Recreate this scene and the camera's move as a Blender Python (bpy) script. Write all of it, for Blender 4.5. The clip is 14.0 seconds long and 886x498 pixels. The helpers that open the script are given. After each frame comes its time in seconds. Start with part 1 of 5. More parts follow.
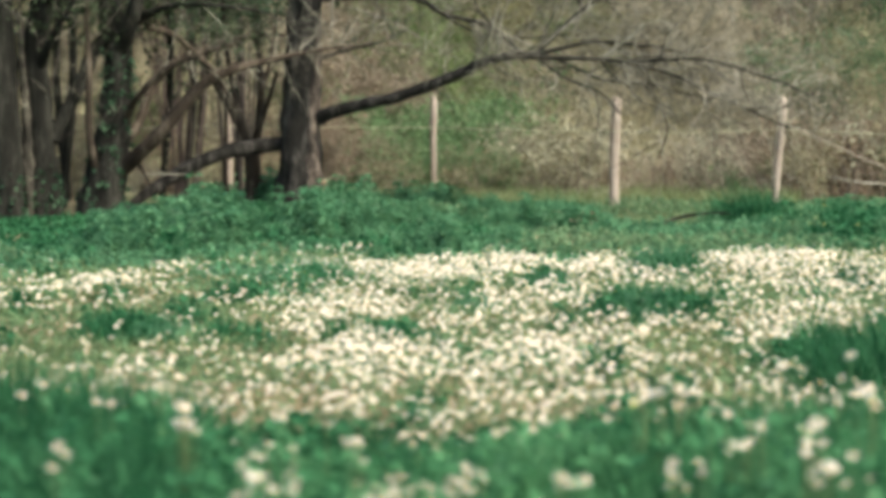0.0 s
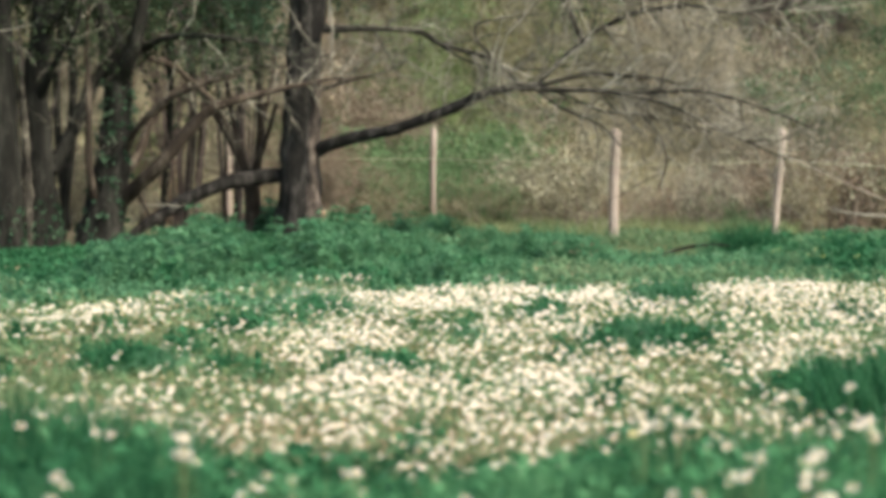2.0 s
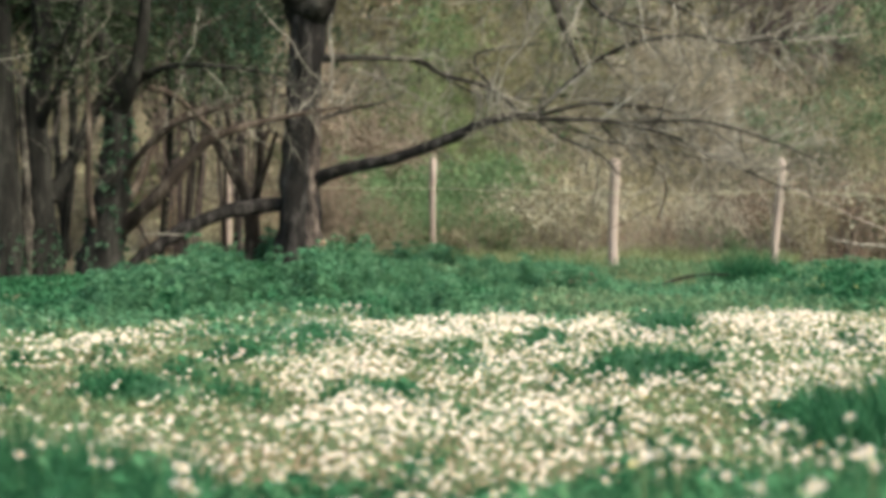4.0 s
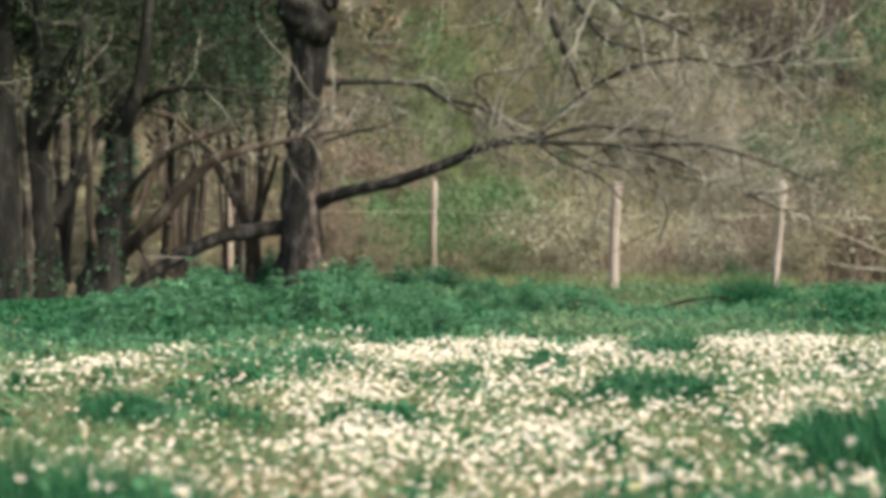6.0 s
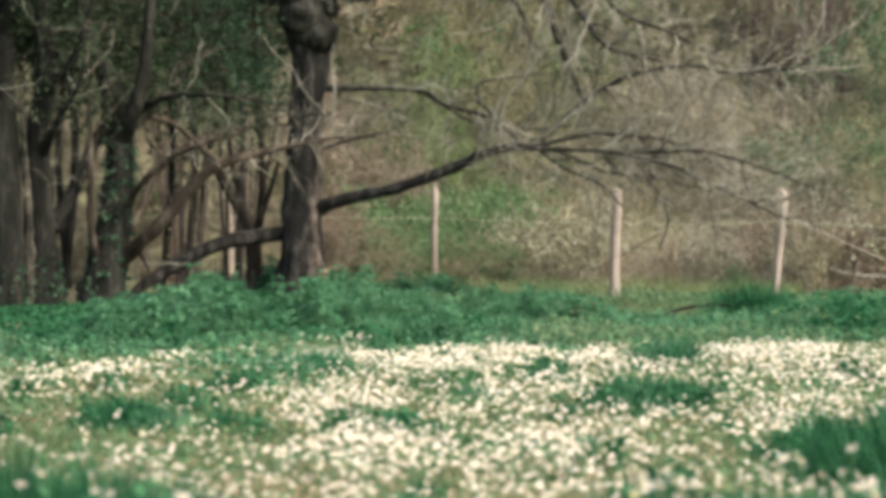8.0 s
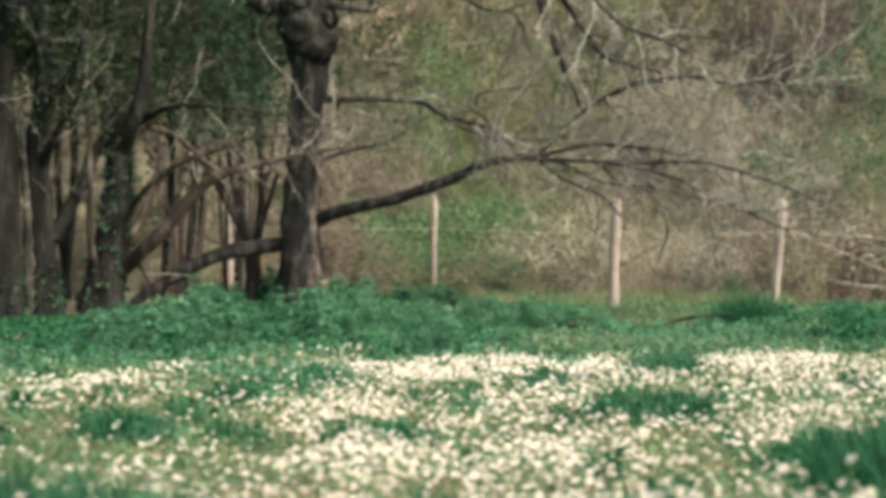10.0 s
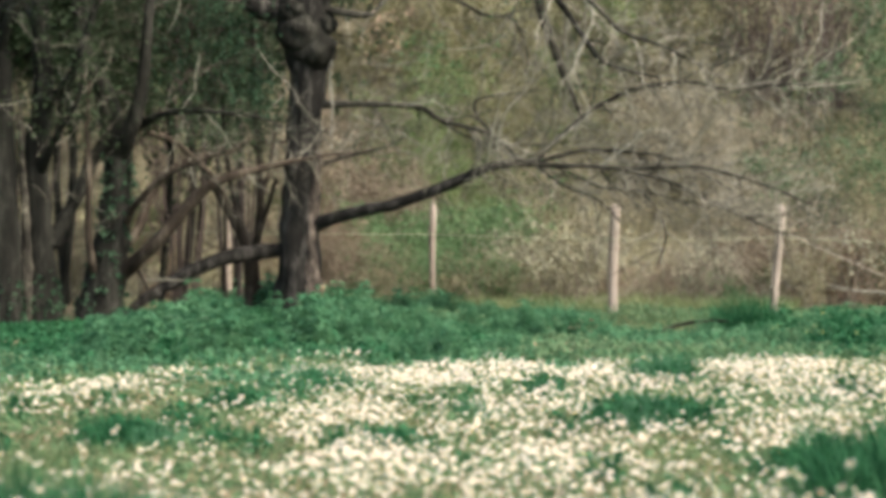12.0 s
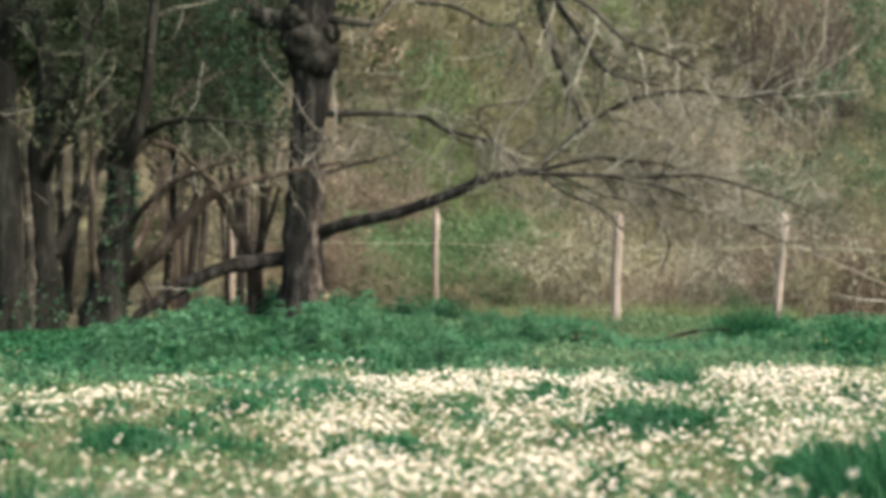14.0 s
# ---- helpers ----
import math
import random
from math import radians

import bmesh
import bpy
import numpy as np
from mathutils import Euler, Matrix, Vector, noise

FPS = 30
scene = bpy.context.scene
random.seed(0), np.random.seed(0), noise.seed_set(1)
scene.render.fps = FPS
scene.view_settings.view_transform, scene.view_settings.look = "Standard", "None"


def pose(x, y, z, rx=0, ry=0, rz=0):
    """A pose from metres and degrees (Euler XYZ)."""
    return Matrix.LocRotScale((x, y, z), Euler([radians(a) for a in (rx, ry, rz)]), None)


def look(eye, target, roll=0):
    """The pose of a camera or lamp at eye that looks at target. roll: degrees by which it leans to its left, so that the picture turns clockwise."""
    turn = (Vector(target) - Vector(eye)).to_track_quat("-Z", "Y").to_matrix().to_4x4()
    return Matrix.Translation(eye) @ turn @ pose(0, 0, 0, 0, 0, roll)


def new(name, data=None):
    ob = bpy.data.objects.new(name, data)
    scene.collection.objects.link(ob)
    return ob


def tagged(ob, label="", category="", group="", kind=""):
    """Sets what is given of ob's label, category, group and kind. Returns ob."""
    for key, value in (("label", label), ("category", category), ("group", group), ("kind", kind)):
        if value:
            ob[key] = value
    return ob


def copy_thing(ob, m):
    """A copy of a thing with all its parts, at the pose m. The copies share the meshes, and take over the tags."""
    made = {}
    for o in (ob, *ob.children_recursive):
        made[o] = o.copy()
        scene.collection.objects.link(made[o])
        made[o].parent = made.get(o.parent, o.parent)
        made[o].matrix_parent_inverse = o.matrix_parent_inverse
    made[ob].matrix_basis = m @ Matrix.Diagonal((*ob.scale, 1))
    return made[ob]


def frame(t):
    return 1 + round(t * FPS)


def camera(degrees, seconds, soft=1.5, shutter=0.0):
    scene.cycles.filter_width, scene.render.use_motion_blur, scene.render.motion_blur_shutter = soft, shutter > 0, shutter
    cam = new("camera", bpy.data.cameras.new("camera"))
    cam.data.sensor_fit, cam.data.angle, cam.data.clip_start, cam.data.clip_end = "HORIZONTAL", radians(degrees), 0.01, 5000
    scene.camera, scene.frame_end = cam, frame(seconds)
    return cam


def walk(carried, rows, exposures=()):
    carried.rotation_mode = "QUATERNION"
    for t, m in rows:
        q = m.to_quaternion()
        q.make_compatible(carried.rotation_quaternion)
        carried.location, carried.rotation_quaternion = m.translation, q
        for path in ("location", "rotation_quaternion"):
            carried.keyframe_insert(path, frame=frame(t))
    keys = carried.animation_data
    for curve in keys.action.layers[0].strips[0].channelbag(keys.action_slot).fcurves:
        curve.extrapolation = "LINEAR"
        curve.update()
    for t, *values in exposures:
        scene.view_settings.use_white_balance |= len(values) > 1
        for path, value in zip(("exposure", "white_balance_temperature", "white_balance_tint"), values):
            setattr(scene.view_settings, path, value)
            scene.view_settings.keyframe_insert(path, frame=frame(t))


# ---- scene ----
# A meadow of daisies before an old tree, a wire fence and a thicket on a wooded slope.
# The eye stands still, crouching height, and tilts slowly up through a long lens.
cam = camera(22.0, 14.0, soft=4.7)
EYE = 0.95
cam.data.dof.use_dof = True
cam.data.dof.focus_distance = 17.5
cam.data.dof.aperture_fstop = 2.75
ROWS = [  # seconds, yaw, pitch, roll
    (0.0, 0.000, -2.995, -0.000),
    (0.5, 0.000, -2.781, -0.021),
    (1.0, -0.003, -2.604, -0.045),
    (1.5, -0.009, -2.402, -0.106),
    (2.0, -0.011, -2.205, -0.079),
    (2.5, -0.009, -2.006, -0.130),
    (3.0, -0.014, -1.784, -0.140),
    (5.5, -0.015, -1.037, -0.179),
    (6.0, 0.003, -0.881, -0.188),
    (6.5, 0.016, -0.873, -0.217),
    (7.0, 0.034, -0.783, -0.221),
    (7.5, 0.030, -0.786, -0.249),
    (8.0, 0.026, -0.717, -0.271),
    (10.5, 0.001, -0.433, -0.241),
    (11.0, -0.019, -0.445, -0.244),
    (11.5, -0.035, -0.379, -0.224),
    (12.0, -0.026, -0.313, -0.232),
    (12.5, 0.010, -0.250, -0.210),
    (13.0, 0.016, -0.190, -0.253),
    (13.5, 0.036, -0.134, -0.271),
    (14.0, 0.052, -0.091, -0.242),
]
walk(cam, [(t, pose(0, 0, EYE, 90 + pitch, roll, yaw)) for t, yaw, pitch, roll in ROWS],
     exposures=[(0.0, 1.18, 6950, 5.8), (1.5, 1.18, 6950, 8), (3.0, 1.18, 6950, 10), (14.0, 1.18, 6950, 10)])

# ---- light: a bright overcast day ----
SUN_HEIGHT, SUN_FROM = 48, 125  # degrees above the horizon; compass turn of the light
world = bpy.data.worlds.new("overcast_sky")
scene.world = world
world.use_nodes = True
wt = world.node_tree
sky = wt.nodes.new("ShaderNodeTexSky")
sky.sky_type, sky.sun_disc = "NISHITA", False
sky.sun_elevation, sky.sun_rotation = radians(SUN_HEIGHT), radians(SUN_FROM)
sky.air_density, sky.dust_density, sky.ozone_density = 1.0, 4.0, 1.0
wt.links.new(sky.outputs["Color"], wt.nodes["Background"].inputs["Color"])
wt.nodes["Background"].inputs["Strength"].default_value = 0.13
sun = new("sun", bpy.data.lights.new("sun", "SUN"))
sun.data.energy, sun.data.angle, sun.data.color = 2.2, radians(14), (1.0, 0.92, 0.80)
a, e = radians(SUN_FROM), radians(SUN_HEIGHT)
sun.matrix_world = look((0, 0, 30), Vector((0, 0, 30)) - Vector((math.sin(a) * math.cos(e), math.cos(a) * math.cos(e), math.sin(e))))

# ---- materials ----


def surface(name, colours, scale=6.0, rough=0.85, bump=0.3, fine=60.0, island=0.0, through_light=0.0, stretch=(1, 1, 1), sheen=0.3, per_object=0.0):
    """A rough natural surface: blotches and grain between the colours, relief, and a lighter or darker tone for each island or object."""
    m = bpy.data.materials.new(name)
    m.use_nodes = True
    nt = m.node_tree
    n, ln = nt.nodes, nt.links
    bsdf = n["Principled BSDF"]
    bsdf.inputs["Roughness"].default_value = rough
    bsdf.inputs["Specular IOR Level"].default_value = sheen
    co, mp = n.new("ShaderNodeNewGeometry"), n.new("ShaderNodeMapping")
    mp.inputs["Scale"].default_value = stretch
    ln.new(co.outputs["Position"], mp.inputs["Vector"])
    big, small = n.new("ShaderNodeTexNoise"), n.new("ShaderNodeTexNoise")
    big.inputs["Scale"].default_value, big.inputs["Detail"].default_value, big.inputs["Roughness"].default_value = scale, 5, 0.6
    small.inputs["Scale"].default_value, small.inputs["Detail"].default_value = fine, 3
    for x in (big, small):
        ln.new(mp.outputs["Vector"], x.inputs["Vector"])
    mix = n.new("ShaderNodeMath")
    mix.operation = "MULTIPLY_ADD"
    ln.new(small.outputs["Fac"], mix.inputs[0])
    mix.inputs[1].default_value = 0.45
    ln.new(big.outputs["Fac"], mix.inputs[2])
    last = mix.outputs[0]
    if island:
        more = n.new("ShaderNodeMath")
        more.operation = "MULTIPLY_ADD"
        ln.new(co.outputs["Random Per Island"], more.inputs[0])
        more.inputs[1].default_value = island
        ln.new(last, more.inputs[2])
        last = more.outputs[0]
    if per_object:
        info, more = n.new("ShaderNodeObjectInfo"), n.new("ShaderNodeMath")
        more.operation = "MULTIPLY_ADD"
        ln.new(info.outputs["Random"], more.inputs[0])
        more.inputs[1].default_value = per_object
        ln.new(last, more.inputs[2])
        last = more.outputs[0]
    ramp = n.new("ShaderNodeValToRGB")
    lo, hi = 0.45, 1.0 + (island + per_object) * 0.95
    span = n.new("ShaderNodeMapRange")
    span.inputs["From Min"].default_value, span.inputs["From Max"].default_value = lo, hi
    ln.new(last, span.inputs["Value"])
    ln.new(span.outputs["Result"], ramp.inputs["Fac"])
    els = ramp.color_ramp.elements
    while len(els) < len(colours):
        els.new(0.5)
    for i, c in enumerate(colours):
        els[i].position = i / (len(colours) - 1)
        els[i].color = (*c, 1)
    ln.new(ramp.outputs["Color"], bsdf.inputs["Base Color"])
    if bump:
        b = n.new("ShaderNodeBump")
        b.inputs["Strength"].default_value, b.inputs["Distance"].default_value = bump, 0.02
        ln.new(mix.outputs[0], b.inputs["Height"])
        ln.new(b.outputs["Normal"], bsdf.inputs["Normal"])
    if through_light:
        t, s = n.new("ShaderNodeBsdfTranslucent"), n.new("ShaderNodeMixShader")
        s.inputs["Fac"].default_value = through_light
        ln.new(ramp.outputs["Color"], t.inputs["Color"])
        ln.new(bsdf.outputs["BSDF"], s.inputs[1])
        ln.new(t.outputs["BSDF"], s.inputs[2])
        ln.new(s.outputs["Shader"], n["Material Output"].inputs["Surface"])
    return m


soil = surface("meadow_soil", [(0.10, 0.08, 0.05), (0.17, 0.14, 0.08), (0.25, 0.20, 0.13)], 1.2, 0.95, 0.6, 25)
sward = surface("grazed_sward", [(0.120, 0.135, 0.062), (0.085, 0.150, 0.066), (0.110, 0.185, 0.085), (0.185, 0.20, 0.105)], 2.5, 0.9, 1.0, 45)
turf = surface("meadow_grass", [(0.235, 0.215, 0.115), (0.178, 0.214, 0.101), (0.122, 0.216, 0.102), (0.098, 0.220, 0.110), (0.245, 0.295, 0.160)], 1.5, 0.75, 0, 9, 0.3, 0.4)
pale_turf = surface("pale_grass", [(0.115, 0.175, 0.080), (0.175, 0.235, 0.113), (0.240, 0.285, 0.150), (0.29, 0.305, 0.180)], 1.1, 0.8, 0, 9, 0.25, 0.4)
clearing_turf = surface("clearing_grass", [(0.27, 0.26, 0.155), (0.35, 0.33, 0.21), (0.45, 0.42, 0.285)], 0.5, 0.85, 0, 6, 0.1, 0.45)
beige_leaf = surface("beige_leaves", [(0.29, 0.262, 0.19), (0.38, 0.348, 0.26), (0.48, 0.445, 0.345)], 0.7, 0.8, 0, 6, 0.12, 0.3, per_object=0.15)
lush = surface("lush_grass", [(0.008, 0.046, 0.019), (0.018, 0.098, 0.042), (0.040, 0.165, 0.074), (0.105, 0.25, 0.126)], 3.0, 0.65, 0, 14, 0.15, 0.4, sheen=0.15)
tussock = surface("tussock_grass", [(0.017, 0.085, 0.034), (0.040, 0.165, 0.072), (0.082, 0.245, 0.115), (0.165, 0.335, 0.18)], 3.0, 0.65, 0, 14, 0.15, 0.4, sheen=0.15)
nettle = surface("nettle_leaf", [(0.030, 0.108, 0.055), (0.062, 0.192, 0.101), (0.110, 0.262, 0.141), (0.20, 0.35, 0.212)], 4.0, 0.75, 0, 16, 0.16, 0.45, sheen=0.15)
weed_light = surface("light_weeds", [(0.06, 0.14, 0.07), (0.11, 0.215, 0.11), (0.17, 0.275, 0.15), (0.24, 0.32, 0.19)], 2.5, 0.75, 0, 16, 0.2, 0.5, sheen=0.15)
dry = surface("dry_stalk", [(0.22, 0.15, 0.09), (0.34, 0.26, 0.17), (0.42, 0.34, 0.24)], 4, 0.85, 0, 30, 0.4, 0.2)
petal = surface("daisy_petal", [(0.63, 0.60, 0.56), (0.75, 0.72, 0.68), (0.83, 0.80, 0.765)], 9, 0.6, 0, 80, 0.4, 0.25)
pollen = surface("daisy_centre", [(0.62, 0.42, 0.05), (0.75, 0.55, 0.08)], 40, 0.8, 0.2, 200)
yellow = surface("yellow_petal", [(0.40, 0.41, 0.12), (0.52, 0.52, 0.20)], 20, 0.6, 0, 90, 0.3, 0.3)
# bark of the left trunks, its colour lowered to carry the canopy's shade
bark_shaded = surface("shade_darkened_bark", [(0.0062, 0.0064, 0.0058), (0.0145, 0.0150, 0.0132), (0.054, 0.055, 0.048)], 7, 1.0, 1.0, 45, stretch=(1, 1, 0.22), sheen=0.1)
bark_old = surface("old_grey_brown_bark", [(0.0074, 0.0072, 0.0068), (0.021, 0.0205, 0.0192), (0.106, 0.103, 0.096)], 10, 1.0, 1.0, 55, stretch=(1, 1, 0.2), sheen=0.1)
bark_brown = surface("brown_bark", [(0.019, 0.0155, 0.0125), (0.050, 0.0405, 0.0325), (0.17, 0.145, 0.118)], 9, 1.0, 1.0, 50, stretch=(1, 1, 0.25), sheen=0.1)
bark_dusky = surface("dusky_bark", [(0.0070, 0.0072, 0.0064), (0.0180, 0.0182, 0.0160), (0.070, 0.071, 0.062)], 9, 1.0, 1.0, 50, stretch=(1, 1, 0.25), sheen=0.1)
bark_limb = surface("lichened_limb_bark", [(0.0095, 0.009, 0.0075), (0.026, 0.0245, 0.0205), (0.070, 0.066, 0.054), (0.25, 0.24, 0.19)], 6, 0.95, 0.9, 40)
bark_grey = surface("grey_flaking_bark", [(0.015, 0.012, 0.011), (0.06, 0.05, 0.043), (0.25, 0.21, 0.18)], 12, 0.95, 0.9, 40, stretch=(1, 1, 0.3))
bark_pale = surface("pale_dead_wood", [(0.105, 0.101, 0.084), (0.27, 0.262, 0.222), (0.51, 0.495, 0.43)], 12, 0.9, 0.4, 80)
twig_grey = surface("grey_twigs", [(0.016, 0.015, 0.012), (0.055, 0.052, 0.042), (0.26, 0.25, 0.205), (0.54, 0.525, 0.44)], 3.5, 0.9, 0, 30, 1.2)
brush_stem = surface("brush_stems", [(0.085, 0.078, 0.058), (0.190, 0.178, 0.138), (0.35, 0.335, 0.27)], 2.5, 0.9, 0, 20, 0.5)
rosy_stem = surface("rosy_brown_stems", [(0.095, 0.078, 0.062), (0.185, 0.158, 0.128), (0.31, 0.272, 0.225)], 1.5, 0.9, 0, 12, 0.4)
rosy_leaf = surface("rosy_withered_leaves", [(0.175, 0.142, 0.105), (0.240, 0.202, 0.155), (0.31, 0.268, 0.212)], 0.7, 0.85, 0, 6, 0.1, 0.3, per_object=0.15)
bracken_leaf = surface("dead_bracken", [(0.175, 0.130, 0.092), (0.245, 0.192, 0.142), (0.335, 0.275, 0.212)], 1.0, 0.85, 0, 8, 0.15, 0.3, per_object=0.2)
ochre_leaf = surface("ochre_leaves", [(0.180, 0.176, 0.092), (0.242, 0.236, 0.134), (0.308, 0.302, 0.182)], 0.8, 0.8, 0, 6, 0.1, 0.3, per_object=0.15)
silver_leaf = surface("pale_green_leaves", [(0.20, 0.21, 0.145), (0.30, 0.305, 0.222), (0.42, 0.42, 0.325)], 1.2, 0.7, 0, 6, 0.3, 0.3)
twig_dusk = surface("dusky_twigs", [(0.045, 0.034, 0.031), (0.095, 0.075, 0.068), (0.165, 0.137, 0.122)], 2.5, 0.9, 0, 20, 0.5)
brush_leaf = surface("brush_leaves", [(0.155, 0.148, 0.088), (0.222, 0.214, 0.135), (0.300, 0.292, 0.192)], 0.8, 0.8, 0, 8, 0.1, 0.3, per_object=0.2)
green_leaf = surface("spring_leaves", [(0.105, 0.160, 0.062), (0.155, 0.218, 0.095), (0.215, 0.272, 0.130)], 0.8, 0.75, 0, 6, 0.1, 0.3, per_object=0.2)
fresh_leaf = surface("fresh_leaves", [(0.082, 0.166, 0.076), (0.128, 0.230, 0.108), (0.190, 0.295, 0.150)], 1.0, 0.7, 0, 8, 0.15, 0.45)
pale_leaf = surface("withered_leaves", [(0.17, 0.148, 0.115), (0.25, 0.222, 0.176), (0.36, 0.332, 0.272)], 2, 0.8, 0, 9, 0.4, 0.3)
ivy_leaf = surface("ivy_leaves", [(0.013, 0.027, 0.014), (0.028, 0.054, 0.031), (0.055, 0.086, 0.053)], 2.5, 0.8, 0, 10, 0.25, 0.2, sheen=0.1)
holly_leaf = surface("holly_leaves", [(0.026, 0.062, 0.036), (0.048, 0.105, 0.062), (0.085, 0.15, 0.095)], 2.5, 0.7, 0, 10, 0.25, 0.35, sheen=0.15)
deep_leaf = surface("deep_green_leaves", [(0.062, 0.118, 0.060), (0.098, 0.168, 0.088), (0.150, 0.225, 0.125)], 0.8, 0.75, 0, 8, 0.15, 0.3)
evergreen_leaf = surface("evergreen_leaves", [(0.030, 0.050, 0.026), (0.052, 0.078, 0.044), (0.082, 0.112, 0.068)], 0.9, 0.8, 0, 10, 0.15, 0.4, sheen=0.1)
post_wood = surface("weathered_post_wood", [(0.20, 0.165, 0.14), (0.37, 0.32, 0.285), (0.48, 0.425, 0.385)], 5, 0.95, 0.6, 70, stretch=(1, 1, 0.12), sheen=0.1)
tape = surface("fence_tape", [(0.38, 0.41, 0.28), (0.50, 0.53, 0.38)], 9, 0.7, 0, 60)
rope_mat = surface("pale_rope", [(0.48, 0.42, 0.35), (0.62, 0.56, 0.48)], 20, 0.9, 0.3, 120)
slope = surface("thicket_ground", [(0.10, 0.085, 0.058), (0.19, 0.168, 0.115), (0.175, 0.185, 0.10), (0.30, 0.275, 0.19)], 0.35, 0.95, 0.8, 3.0)
russet = surface("russet_dead_leaves", [(0.30, 0.20, 0.14), (0.50, 0.40, 0.31)], 8, 0.85, 0, 40, 0.5, 0.2)

# ---- tools for building ----


def lattice(x, y, seed=0):
    """Smooth value noise between 0 and 1 over the plan."""
    def h(i, j):
        v = np.sin(i * 127.1 + j * 311.7 + seed * 74.7) * 43758.5453
        return v - np.floor(v)
    i, j = np.floor(x), np.floor(y)
    u, v = x - i, y - j
    u, v = u * u * (3 - 2 * u), v * v * (3 - 2 * v)
    return (h(i, j) * (1 - u) + h(i + 1, j) * u) * (1 - v) + (h(i, j + 1) * (1 - u) + h(i + 1, j + 1) * u) * v


def land(x, y):
    """The height of the ground: an almost level meadow, and a wooded slope beyond the fence."""
    x, y = np.asarray(x, float), np.asarray(y, float)
    near = 0.05 * (lattice(x * 0.6, y * 0.6, 1) - 0.5) + 0.03 * (lattice(x * 1.7, y * 1.7, 2) - 0.5)
    near = near * np.exp(-((y - 14) / 40.0) ** 2)
    s = np.clip((y - 36) / 46.0, 0, 1)
    rise = s * s * (3 - 2 * s) * 19 + np.clip(y - 34, 0, 60) * 0.02 * lattice(x * 0.25, y * 0.25, 3)
    return near + rise


class Pile:
    """Faces gathered into one mesh."""

    def __init__(self):
        self.v, self.f3, self.f4, self.n, self.m3, self.m4 = [], [], [], 0, [], []

    def add(self, v, f, slot=0):
        f = np.asarray(f, dtype=np.int64)
        v = np.asarray(v, dtype=float)
        (self.f3 if f.shape[1] == 3 else self.f4).append(f + self.n)
        (self.m3 if f.shape[1] == 3 else self.m4).append(np.full(len(f), slot))
        self.v.append(v)
        self.n += len(v)

    def strew(self, shapes, places, turns):
        """Copies of small shapes [(verts, faces, slot), ...] at places, turned and scaled by 3x3 matrices."""
        for v, f, slot in shapes:
            v, f = np.asarray(v, float), np.asarray(f, dtype=np.int64)
            k = len(places)
            if not k:
                return
            w = np.einsum("nij,vj->nvi", turns, v) + places[:, None, :]
            self.add(w.reshape(-1, 3), (f[None] + (np.arange(k) * len(v))[:, None, None]).reshape(-1, f.shape[1]), slot)

    def mesh(self, name, mats, smooth=False):
        me = bpy.data.meshes.new(name)
        if not self.n:
            return me
        v = np.concatenate(self.v).astype(np.float32)
        f3 = np.concatenate(self.f3) if self.f3 else np.zeros((0, 3), np.int64)
        f4 = np.concatenate(self.f4) if self.f4 else np.zeros((0, 4), np.int64)
        loops = np.concatenate([f3.ravel(), f4.ravel()]).astype(np.int32)
        total = np.concatenate([np.full(len(f3), 3), np.full(len(f4), 4)])
        start = np.concatenate([[0], np.cumsum(total)[:-1]]).astype(np.int32)
        me.vertices.add(len(v))
        me.vertices.foreach_set("co", v.ravel())
        me.loops.add(len(loops))
        me.loops.foreach_set("vertex_index", loops)
        me.polygons.add(len(total))
        me.polygons.foreach_set("loop_start", start)
        slots = np.concatenate([*self.m3, *self.m4]).astype(np.int32)
        me.polygons.foreach_set("material_index", slots)
        for m in mats:
            me.materials.append(m)
        me.update(calc_edges=True)
        me.polygons.foreach_set("use_smooth", np.full(len(total), smooth))
        me.validate()
        return me


def part(name, pile, mats, parent=None, label="", smooth=False):
    ob = new(name, pile.mesh(name, mats if isinstance(mats, (list, tuple)) else [mats], smooth))
    if parent:
        ob.parent = parent
    return tagged(ob, label)


def thing(name, label, category, group="", place=(0, 0, 0), kind=""):
    ob = new(name)
    ob.location = place
    ob.empty_display_size = 0.1
    return tagged(ob, label, category, group, kind)


def turned(n, tilt, gen, lo=1.0, hi=1.0, face=None):
    """n random 3x3 turns: about the upright at random, tilted up to some degrees, scaled between lo and hi."""
    spin = gen.uniform(0, 2 * np.pi, n)
    lean = np.radians(tilt) * np.sqrt(gen.uniform(0, 1, n))
    way = gen.uniform(0, 2 * np.pi, n) if face is None else np.radians(face) + gen.normal(0, 0.9, n)
    c, s = np.cos(spin), np.sin(spin)
    z = np.zeros(n)
    a = np.stack([np.stack([c, -s, z], 1), np.stack([s, c, z], 1), np.stack([z, z, z + 1], 1)], 1)
    kx, ky = -np.sin(way), np.cos(way)  # axis at right angles to the way of the lean
    cl, sl = np.cos(lean), np.sin(lean)
    b = np.stack([np.stack([cl + kx * kx * (1 - cl), kx * ky * (1 - cl), ky * sl], 1),
                  np.stack([kx * ky * (1 - cl), cl + ky * ky * (1 - cl), -kx * sl], 1),
                  np.stack([-ky * sl, kx * sl, cl], 1)], 1)
    return (b @ a) * gen.uniform(lo, hi, n)[:, None, None]


